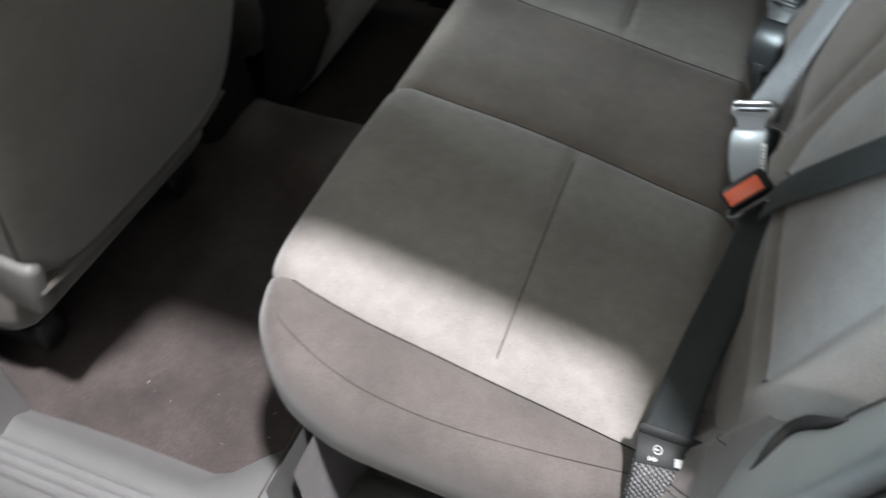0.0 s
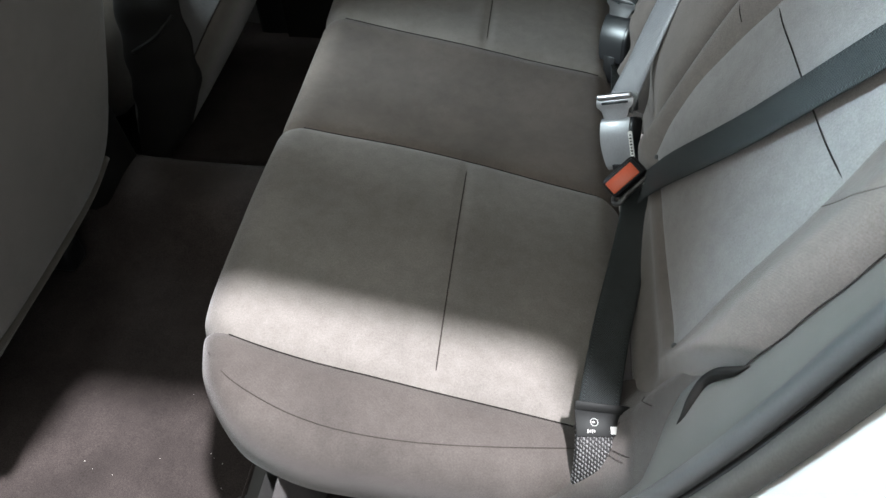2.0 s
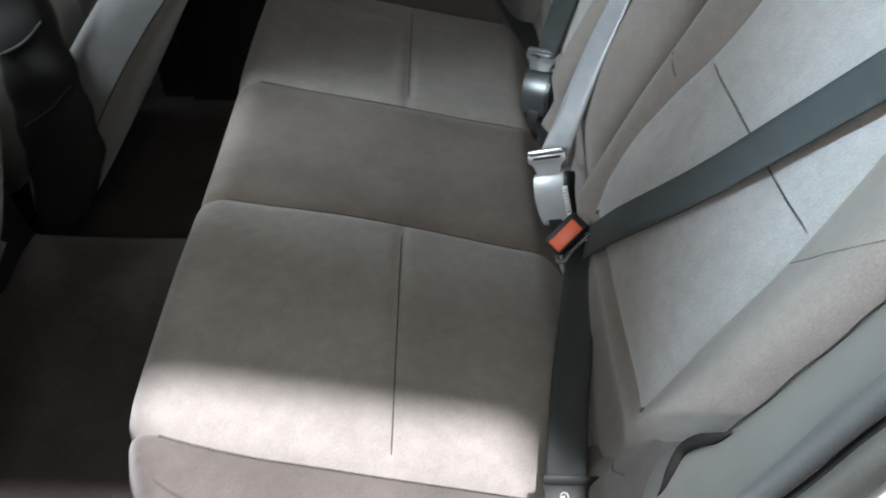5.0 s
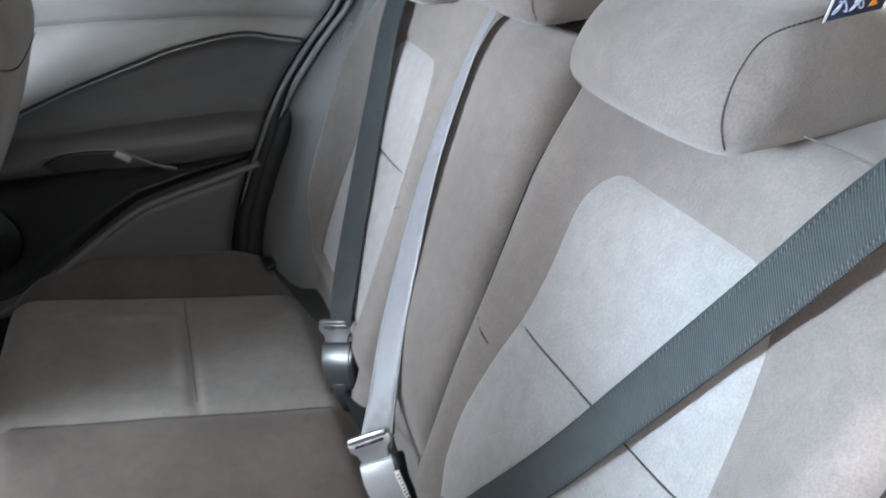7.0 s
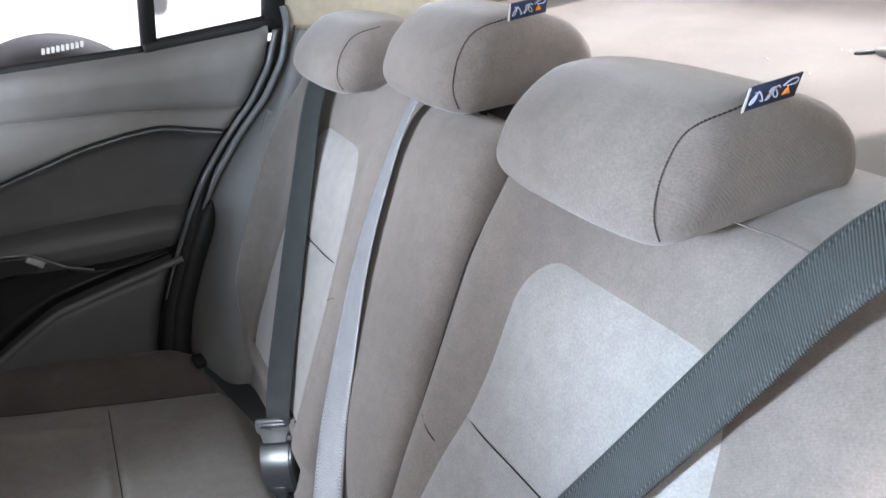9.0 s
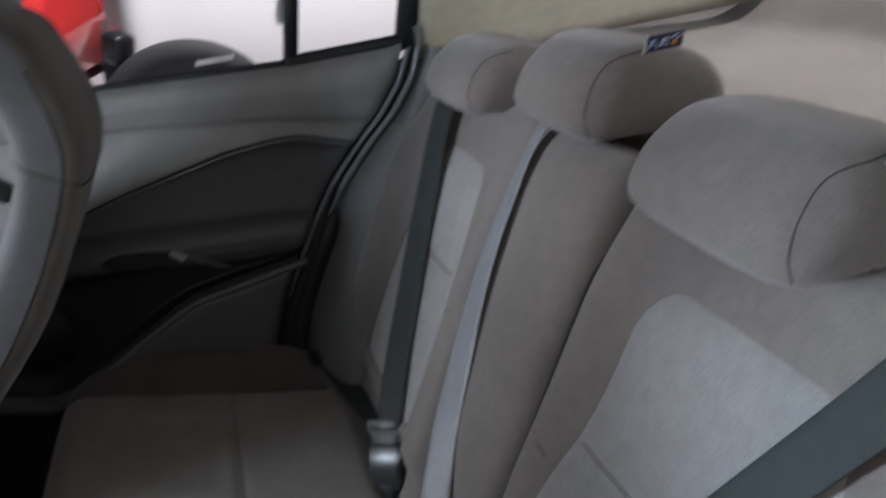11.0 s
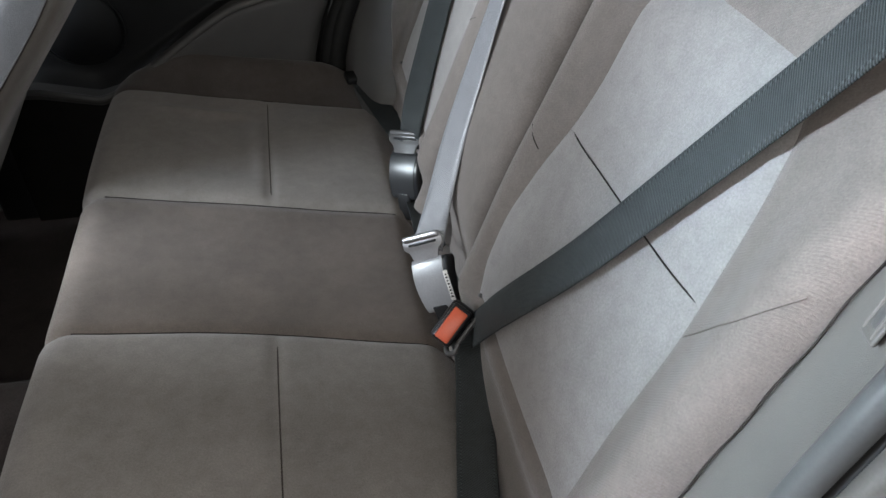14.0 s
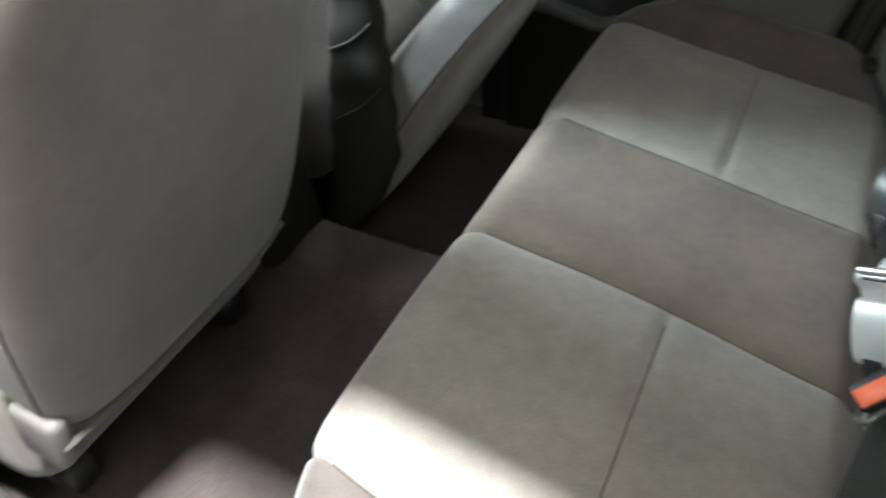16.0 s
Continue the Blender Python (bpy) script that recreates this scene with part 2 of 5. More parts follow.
M_NEARBEAD = mat("satin_grey_rubber", (0.095, 0.098, 0.098), 0.30, vary=0.12, coat=0.2)
M_STEEL = mat("bright_steel", (0.68, 0.68, 0.69), 0.36, metal=1.0, vary=0.1)
M_RED = mat("orange_red_plastic", (0.92, 0.18, 0.085), 0.35, vary=0.06)
M_WHITE = mat("white_paint", (0.80, 0.80, 0.77), 0.25, vary=0.03, coat=0.6)
M_REDPAINT = mat("red_paint", (0.60, 0.035, 0.03), 0.25, vary=0.05, coat=0.6)
M_PAPER = mat("white_paper", (0.75, 0.74, 0.70), 0.7, vary=0.05)
M_NAVY = mat("navy_label", (0.02, 0.03, 0.07), 0.7)
M_EMBROIDERY = mat("pale_blue_thread", (0.55, 0.60, 0.78), 0.8, vary=0.05)
M_ORANGE = mat("orange_thread", (0.85, 0.30, 0.03), 0.7)
M_ARCH = mat("arch_plastic", (0.035, 0.036, 0.036), 0.7, vary=0.15, bump=0.3)
M_TYRE = mat("tyre_rubber", (0.02, 0.02, 0.02), 0.8, vary=0.3, bump=0.4, bump_scale=80)
M_CONCRETE = mat("concrete", (0.26, 0.255, 0.245), 0.85, vary=0.2, scale=3, bump=0.5, bump_scale=120)
M_YARDWALL = mat("grey_plaster", (0.22, 0.217, 0.213), 0.9, vary=0.2, scale=4, bump=0.4, bump_scale=90)
M_GLASS = glass_mat("window_glass", (0.97, 0.98, 0.97))
M_SEATFAB = fabric("front_seat_cloth", (0.104, 0.094, 0.081), fleck=0.12, stain=0.12)
M_SEATSIDE = fabric("front_seat_side_cloth", (0.088, 0.086, 0.086), fleck=0.14, stain=0.12)


# ---------------------------------------------------------------- mesh helpers
def mesh_object(name, verts, faces, material, parent=None, label="", smooth=True, uvs=None):
    me = bpy.data.meshes.new(name)
    me.from_pydata([tuple(map(float, v)) for v in verts], [], [tuple(map(int, f)) for f in faces])
    if uvs is not None:
        layer = me.uv_layers.new(name="uv")
        for poly in me.polygons:
            for li in poly.loop_indices:
                layer.data[li].uv = uvs[me.loops[li].vertex_index]
    me.materials.append(material)
    if smooth:
        me.shade_smooth()
    me.update()
    ob = new(name, me)
    if parent:
        ob.parent = parent
    if label:
        tagged(ob, label)
    return ob


def part(name, bm, material, parent=None, label="", smooth=True):
    me = bpy.data.meshes.new(name)
    bm.to_mesh(me)
    bm.free()
    me.materials.append(material)
    if smooth:
        me.shade_smooth()
    ob = new(name, me)
    if parent:
        ob.parent = parent
    if label:
        tagged(ob, label)
    return ob


def thing(name, label, category, group="", kind="", at=(0, 0, 0)):
    ob = new(name)
    ob.empty_display_size = 0.05
    return tagged(ob, label, category, group, kind)


def lines(a, b, res, marks=()):
    """Grid positions from a to b about res apart, passing through all marks."""
    stops = sorted({a, b, *[m for m in marks if a < m < b]})
    out = [a]
    for p, q in zip(stops, stops[1:]):
        k = max(1, round((q - p) / res))
        out += [p + (q - p) * i / k for i in range(1, k + 1)]
    return np.array(out)


def blob(gx, gy, gz, r, deform, panel):
    """A rounded box on the grids gx, gy, gz, bent by deform, split by panel(centres, face name) into {name: (verts, faces)}.
    gz[-1] is the top; the six sides are built, corners rounded by r."""
    lo = np.array([gx[0], gy[0], gz[0]])
    hi = np.array([gx[-1], gy[-1], gz[-1]])
    verts, faces, names = [], [], []

    def sheet(a, b, make, flip, side):
        base = len(verts)
        for u in a:
            for v in b:
                verts.append(make(u, v))
        nb = len(b)
        for i in range(len(a) - 1):
            for j in range(nb - 1):
                q = [base + i * nb + j, base + (i + 1) * nb + j, base + (i + 1) * nb + j + 1, base + i * nb + j + 1]
                faces.append(q[::-1] if flip else q)
                names.append(side)
    sheet(gx, gy, lambda u, v: (u, v, hi[2]), False, "top")
    sheet(gx, gy, lambda u, v: (u, v, lo[2]), True, "bottom")
    sheet(gy, gz, lambda u, v: (lo[0], u, v), True, "x0")
    sheet(gy, gz, lambda u, v: (hi[0], u, v), False, "x1")
    sheet(gx, gz, lambda u, v: (u, lo[1], v), False, "y0")
    sheet(gx, gz, lambda u, v: (u, hi[1], v), True, "y1")
    p = np.array(verts)
    f = np.array(faces)
    rr = np.minimum(r, (hi - lo) / 2 - 1e-4)
    inner = np.clip(p, lo + rr, hi - rr)
    d = (p - inner) / rr
    length = np.linalg.norm(d, axis=1, keepdims=True)
    p2 = inner + rr * d / np.maximum(length, 1e-9) * (length > 1e-9)
    normal = d / np.maximum(length, 1e-9)
    centres = p[f].mean(1)
    label = panel(centres, np.array(names))
    out_p = deform(p2, normal, p)
    # weld equal corners
    key = {}
    index = np.empty(len(p), int)
    for i, q in enumerate(np.round(p, 6)):
        index[i] = key.setdefault(tuple(q), i)
    f = index[f]
    result = {}
    for name in dict.fromkeys(label.tolist()):
        if name == "":
            continue
        sel = f[label == name]
        used, inv = np.unique(sel, return_inverse=True)
        result[name] = (out_p[used], inv.reshape(sel.shape))
    return result


def smooth_step(a, b, x):
    t = np.clip((x - a) / (b - a), 0, 1)
    return t * t * (3 - 2 * t)


def spline(points, n):
    """n points on a Catmull-Rom curve through the given points (any dimension)."""
    p = np.array(points, float)
    p = np.vstack([2 * p[0] - p[1], p, 2 * p[-1] - p[-2]])
    out = []
    m = len(p) - 3
    for s in np.linspace(0, m, n):
        i = min(int(s), m - 1)
        t = s - i
        a, b, c, d = p[i:i + 4]
        out.append(0.5 * (2 * b + (c - a) * t + (2 * a - 5 * b + 4 * c - d) * t * t + (3 * b - a - 3 * c + d) * t ** 3))
    return np.array(out)


def tube(name, points, radius, material, parent=None, label="", sides=6, n=None, flat=1.0):
    """A round cord along a smooth curve."""
    c = spline(points, n or max(8, 6 * len(points)))
    tan = np.gradient(c, axis=0)
    tan /= np.linalg.norm(tan, axis=1, keepdims=True) + 1e-9
    up = np.array([0.13, 0.21, 0.97])
    a = np.cross(tan, up)
    a /= np.linalg.norm(a, axis=1, keepdims=True) + 1e-9
    b = np.cross(a, tan)
    v, f = [], []
    for i in range(len(c)):
        for k in range(sides):
            w = 2 * math.pi * k / sides
            v.append(c[i] + radius * (math.cos(w) * a[i] + flat * math.sin(w) * b[i]))
    for i in range(len(c) - 1):
        for k in range(sides):
            f.append((i * sides + k, i * sides + (k + 1) % sides, (i + 1) * sides + (k + 1) % sides, (i + 1) * sides + k))
    f.append(tuple(range(sides))[::-1])
    f.append(tuple((len(c) - 1) * sides + k for k in range(sides)))
    return mesh_object(name, v, f, material, parent, label)


def dashes(name, points, radius, material, parent, count, fill=0.6, label=""):
    """A row of stitches along a smooth curve, joined into one mesh."""
    c = spline(points, count * 5 + 1)
    v, f = [], []
    for i in range(count):
        a, b = c[i * 5], c[min(len(c) - 1, int(i * 5 + 5 * fill))]
        t = (b - a) / (np.linalg.norm(b - a) + 1e-9)
        s = np.cross(t, (0.13, 0.21, 0.97))
        s /= np.linalg.norm(s) + 1e-9
        u = np.cross(s, t)
        k = len(v)
        for p in (a, b):
            for du, dv in ((1, 0), (0, 1), (-1, 0), (0, -1)):
                v.append(p + radius * (du * s + dv * u))
        f += [(k + j, k + (j + 1) % 4, k + 4 + (j + 1) % 4, k + 4 + j) for j in range(4)]
        f += [(k + 3, k + 2, k + 1, k), (k + 4, k + 5, k + 6, k + 7)]
    return mesh_object(name, v, f, material, parent, label, smooth=False)


def ribbon(name, rows, width, material, parent=None, label="", thick=0.0016, n=60):
    """A belt: rows of (centre, direction across); smooth, with thickness."""
    c = spline([r[0] for r in rows], n)
    w = spline([r[1] for r in rows], n)
    tan = np.gradient(c, axis=0)
    tan /= np.linalg.norm(tan, axis=1, keepdims=True)
    w = w - (w * tan).sum(1, keepdims=True) * tan
    w /= np.linalg.norm(w, axis=1, keepdims=True)
    nor = np.cross(tan, w)
    run = np.r_[0, np.cumsum(np.linalg.norm(np.diff(c, axis=0), axis=1))]
    cross = [(-.5, -.3), (-.47, .5), (-.3, .62), (0, .66), (.3, .62), (.47, .5), (.5, -.3), (.47, -.5), (0, -.5), (-.47, -.5)]
    v, f, uv = [], [], []
    k = len(cross)
    for i in range(n):
        for s, h in cross:
            v.append(c[i] + w[i] * s * width + nor[i] * h * thick)
            uv.append((run[i] * 5 - s * 0.10, s))
    for i in range(n - 1):
        for j in range(k):
            f.append((i * k + j, i * k + (j + 1) % k, (i + 1) * k + (j + 1) % k, (i + 1) * k + j))
    f.append(tuple(range(k))[::-1])
    f.append(tuple((n - 1) * k + j for j in range(k)))
    return mesh_object(name, v, f, material, parent, label, uvs=uv)


def bevel_box(size, bevel=0.003, segments=2, taper=1.0):
    bm = bmesh.new()
    bmesh.ops.create_cube(bm, size=1.0)
    for v in bm.verts:
        k = taper if v.co.z > 0 else 1.0
        v.co = Vector((v.co.x * size[0] * k, v.co.y * size[1] * k, v.co.z * size[2]))
    if bevel:
        bmesh.ops.bevel(bm, geom=bm.edges[:], offset=bevel, segments=segments, affect="EDGES", profile=0.5)
    return bm


def put(bm, m):
    bmesh.ops.transform(bm, matrix=m, verts=bm.verts[:])
    return bm


def frame_axes(origin, ax, az):
    """A pose whose x axis runs along ax and z axis near az."""
    x = Vector(ax).normalized()
    z = Vector(az)
    z = (z - z.dot(x) * x).normalized()
    y = z.cross(x)
    m = Matrix((x, y, z)).transposed().to_4x4()
    m.translation = Vector(origin)
    return m


def loft(name, rings, material, parent=None, label="", caps=True, closed=True):
    n = len(rings[0])
    v = [q for r in rings for q in r]
    f = []
    for i in range(len(rings) - 1):
        for k in range(n if closed else n - 1):
            f.append((i * n + k, i * n + (k + 1) % n, (i + 1) * n + (k + 1) % n, (i + 1) * n + k))
    if caps:
        f.append(tuple(range(n))[::-1])
        f.append(tuple((len(rings) - 1) * n + k for k in range(n)))
    return mesh_object(name, v, f, material, parent, label)


def cord(name, points, radii, material, parent=None, label="", sides=10, flat=1.0, n=None):
    """A cord along a smooth curve whose radius changes from point to point."""
    c = spline([(*p, r) for p, r in zip(points, radii)], n or max(10, 7 * len(points)))
    tan = np.gradient(c[:, :3], axis=0)
    tan /= np.linalg.norm(tan, axis=1, keepdims=True) + 1e-9
    a = np.cross(tan, (0.13, 0.21, 0.97))
    a /= np.linalg.norm(a, axis=1, keepdims=True) + 1e-9
    b = np.cross(a, tan)
    rings = []
    for i in range(len(c)):
        ws = [2 * math.pi * k / sides for k in range(sides)]
        rings.append([tuple(c[i, :3] + max(c[i, 3], 0.0003) * (math.cos(w) * a[i] + flat * math.sin(w) * b[i])) for w in ws])
    return loft(name, rings, material, parent, label)


def slab(name, outline, axis, a, b, material, parent=None, label="", bevel=0.0):
    """A plate: an outline in the two other axes, from a to b along axis ('x', 'y' or 'z')."""
    bm = bmesh.new()
    k = "xyz".index(axis)
    def at(p, h):
        q = list(p)
        q.insert(k, h)
        return q
    lower = [bm.verts.new(at(p, a)) for p in outline]
    upper = [bm.verts.new(at(p, b)) for p in outline]
    bm.faces.new(lower)
    bm.faces.new(upper[::-1])
    for i in range(len(outline)):
        j = (i + 1) % len(outline)
        bm.faces.new((lower[j], lower[i], upper[i], upper[j]))
    bmesh.ops.recalc_face_normals(bm, faces=bm.faces[:])
    if bevel:
        bmesh.ops.bevel(bm, geom=bm.edges[:], offset=bevel, segments=2, affect="EDGES", profile=0.5)
    return part(name, bm, material, parent, label, smooth=False)


CL = 0.68          # the car's centre line in y


# ---------------------------------------------------------------- car body shell
FLOOR = 0.04
ground = mesh_object("ground", [(-60, -60, -0.36), (60, -60, -0.36), (60, 60, -0.36), (-60, 60, -0.36)], [(0, 1, 2, 3)], M_CONCRETE, smooth=False)
tagged(ground, "pale grey concrete yard under the cars", "ground", kind="structure")


def floor_height(x, y):
    tunnel = 0.10 * np.exp(-((y - CL) / 0.11) ** 4)
    front = 0.02 * smooth_step(-0.25, -0.6, x)
    return FLOOR + tunnel + front - 0.02 * smooth_step(0.07, 0.02, y) + 0.05 * smooth_step(1.29, 1.38, y)


gx, gy = lines(-1.5, 0.45, 0.03), lines(-0.02, 1.38, 0.02)
fv = [(x, y, float(floor_height(x, y)) + 0.002 * noise.noise(Vector((x * 30, y * 30, 0)))) for x in gx for y in gy]
ff = [(i * len(gy) + j, (i + 1) * len(gy) + j, (i + 1) * len(gy) + j + 1, i * len(gy) + j + 1) for i in range(len(gx) - 1) for j in range(len(gy) - 1)]
car_floor = mesh_object("floor", fv, ff, M_CARPET)
tagged(car_floor, "worn grey-brown carpet of the rear footwell", "floor", kind="structure")

# roof and headliner; the lining is darkened to deepen shadows below
roof_gx, roof_gy = lines(-1.2, 0.95, 0.1), lines(0.20, 1.16, 0.06)
rv, rf = [], []
for x in roof_gx:
    for y in roof_gy:
        rv.append((x, y, 1.36 - 0.10 * ((y - CL) / 0.48) ** 2 - 0.10 * ((x + 0.2) / 1.0) ** 2))
nj = len(roof_gy)
rf = [(i * nj + j, i * nj + j + 1, (i + 1) * nj + j + 1, (i + 1) * nj + j) for i in range(len(roof_gx) - 1) for j in range(nj - 1)]
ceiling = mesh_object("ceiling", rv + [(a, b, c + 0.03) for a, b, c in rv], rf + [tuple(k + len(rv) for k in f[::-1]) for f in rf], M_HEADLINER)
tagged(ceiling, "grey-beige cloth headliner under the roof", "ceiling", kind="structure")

# ---------------------------------------------------------------- rear bench cushion
def round_corner(p, c, sx, sy, R, reach=1.0):
    """Bends the square corner that opens from c towards (sx, sy) into a round one of radius R, in the first two columns of p."""
    q = (p[:, :2] - np.array(c)) * np.array([sx, sy]) / R
    k = np.clip(q, 0, 1)
    d = np.stack([k[:, 0] * np.sqrt(1 - k[:, 1] ** 2 / 2), k[:, 1] * np.sqrt(1 - k[:, 0] ** 2 / 2)], 1) - k
    fall = np.clip(1 - (np.maximum(q.max(1), 1) - 1) / reach, 0, 1) * (q.min(1) > 0)
    p = p.copy()
    p[:, :2] += d * fall[:, None] * R * np.array([sx, sy])
    return p


NEAR_IN, NEAR_OUT = (0.152, 0.542), (0.848, 1.205)
SEAM_X = 0.27
CUSH_LOW = 0.12


def cushion_top(x, y):
    """Height added to the flat cushion: slope to the rear, dip at the bite, puffed panels, grooves along the seams."""
    z = -0.155 * np.clip(x, -0.02, 0.6) - 0.035 * smooth_step(0.455, 0.53, x) ** 1.5
    for a, b in (NEAR_IN, NEAR_OUT):
        u = np.clip((y - a) / (b - a), 0, 1)
        z = z + 0.010 * (4 * u * (1 - u)) ** 0.6
    # pressed mark left by a load on the far panel
    z = z + 0.006 * np.exp(-((y - 1.12) / 0.010) ** 2) * smooth_step(0.06, 0.09, x) * smooth_step(0.24, 0.21, x)
    z = z - 0.005 * smooth_step(0.115, 0.135, x) * smooth_step(0.255, 0.235, x) * smooth_step(0.90, 0.93, y) * smooth_step(1.12, 1.10, y)
    u = np.clip((y - NEAR_IN[1]) / (NEAR_OUT[0] - NEAR_IN[1]), 0, 1)
    z = z - 0.004 * (4 * u * (1 - u)) ** 0.5
    return z


def groove(d, depth, w):
    return depth * np.exp(-(d / w) ** 2)


def cushion_shape(p, nrm, box):
    x, y, z = p.T
    top = smooth_step(CUSH_LOW, 0.34, z)
    dz = cushion_top(x, y) * top
    cut = sum(groove(y - s, 0.006, 0.008) for s in (*NEAR_IN, *NEAR_OUT))
    cross = groove(x - SEAM_X, 0.004, 0.007) * (((y > NEAR_IN[0]) & (y < NEAR_IN[1])) | ((y > NEAR_OUT[0]) & (y < NEAR_OUT[1])))
    far_roll = 0.052 * np.exp(-((y - 1.282) / 0.042) ** 2) * smooth_step(-0.02, 0.14, x) * smooth_step(0.52, 0.38, x) * top
    piping = 0.0
    q = p - nrm * (cut + cross + piping)[:, None]
    flat = (np.linalg.norm(nrm, axis=1) < 0.5)
    q[:, 2] -= np.where(flat, (cut + cross + piping), 0)
    q[:, 2] += dz + far_roll
    # soft lumps of use
    lump = np.array([noise.noise(Vector((a * 7, b * 7, 3.1))) for a, b in zip(x, y)])
    q[:, 2] += 0.003 * lump * top
    # skirts lean in towards the floor
    low = 1 - smooth_step(CUSH_LOW, 0.33, z)
    q[:, 0] += low * 0.06 * (x < 0.1)
    q[:, 1] += low * (0.09 * (y < 0.12) - 0.06 * (y > 1.25))
    q = round_corner(q, (0.155, 0.220), -1, -1, 0.190)
    q = round_corner(q, (0.09, 1.215), -1, 1, 0.115)
    # the seam beside the middle strip bows outwards
    q[:, 1] += 0.013 * np.exp(-((y - NEAR_IN[1]) / 0.07) ** 2) * np.exp(-((x - 0.22) / 0.17) ** 2) * top
    q[:, 1] -= 0.075 * (x - 0.22) * smooth_step(0.03, 0.14, y) * smooth_step(1.33, 1.22, y)
    return q


def cushion_panel(c, side):
    out = np.full(len(c), "border", dtype=object)
    y, x = c[:, 1], c[:, 0]
    on = (side == "top") | ((side == "x0") & (c[:, 2] > 0.29))
    out[on & (y > NEAR_IN[0]) & (y < NEAR_IN[1])] = "near_insert"
    out[on & (y > NEAR_OUT[0]) & (y < NEAR_OUT[1])] = "far_insert"
    mid = ((side == "top") | (side == "x0")) & (y > NEAR_IN[1]) & (y < NEAR_OUT[0])
    out[mid] = "middle_panel"
    out[side == "bottom"] = ""
    return out


def build_bench():
    skin = []
    bench = thing("rear_bench_cushion", "taupe cloth rear bench cushion with lighter heathered grey panels", "car seat")
    gx = lines(-0.028, 0.53, 0.008, (SEAM_X,))
    gy = lines(0.040, 1.332, 0.009, (*NEAR_IN, *NEAR_OUT))
    gz = lines(CUSH_LOW, 0.40, 0.012)
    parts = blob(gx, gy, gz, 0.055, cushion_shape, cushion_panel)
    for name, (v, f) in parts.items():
        # border takes the darkest cloth: its shade is in the colour
        m = M_INSERTSHADE if "insert" in name else M_BORDERSHADE if name == "border" else M_CLOTHSHADE
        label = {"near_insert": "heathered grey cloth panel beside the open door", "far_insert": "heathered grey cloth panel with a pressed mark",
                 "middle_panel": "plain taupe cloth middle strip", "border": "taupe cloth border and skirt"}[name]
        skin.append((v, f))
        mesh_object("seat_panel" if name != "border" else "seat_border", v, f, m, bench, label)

    v = [tuple(map(float, p)) for vs, _ in skin for p in vs]
    base = np.cumsum([0] + [len(vs) for vs, _ in skin])
    tree = BVHTree.FromPolygons(v, [tuple(int(k) + int(b) for k in q) for (_, fs), b in zip(skin, base) for q in fs])

    def side_height(x, y):
        hit = tree.ray_cast(Vector((x, y, 0.8)), Vector((0, 0, -1)))[0]
        return hit.z if hit else 0.34

    def on_top(x, y, lift=0.0):
        q = cushion_shape(np.array([[x, y, 0.40]]), np.array([[0, 0, 0.0]]), None)[0]
        return (q[0], q[1], q[2] + lift)
    for s in (*NEAR_IN, *NEAR_OUT):
        tube("seam", [on_top(x, s, 0.0005) for x in np.linspace(0.018, 0.47, 18)], 0.0010, M_SEAM, bench)
    for a, b in (NEAR_IN, NEAR_OUT):
        tube("seam", [on_top(SEAM_X, y, 0.0003) for y in np.linspace(a + 0.005, b - 0.005, 14)], 0.0009, M_CREASE, bench)
    edge = [(0.006, 0.150), (0.040, 0.117), (0.090, 0.095), (0.140, 0.083), (0.200, 0.078), (0.270, 0.080), (0.350, 0.090), (0.427, 0.104), (0.470, 0.111)]
    tube("piping", [(x, y, side_height(x, y) + 0.0004) for x, y in edge], 0.0007, M_CREASE, bench, n=40)
    return bench


bench = build_bench()

# ---------------------------------------------------------------- rear backrests
BACK_O = np.array([0.523, 0.0, 0.456])
BACK_U = np.array([0.3454, 0.0, 0.9385])
BACK_N = np.array([-0.9385, 0.0, 0.3454])


def back_point(y, z, off=0.0):
    """The point of the backrest's front plane at y and height z, off metres in front of it."""
    h = (z - BACK_O[2]) / BACK_U[2]
    p = BACK_O + BACK_U * h + BACK_N * off
    return (p[0], y, p[2])


def hz(z):
    return (z - BACK_O[2]) / BACK_U[2]


IN_L, IN_R, IN_TOP, IN_SEAM = 0.175, 0.457, hz(0.862), hz(0.692)
EDGE_OUT, EDGE_IN = 0.074, 0.548
IN_BOT = hz(0.458)


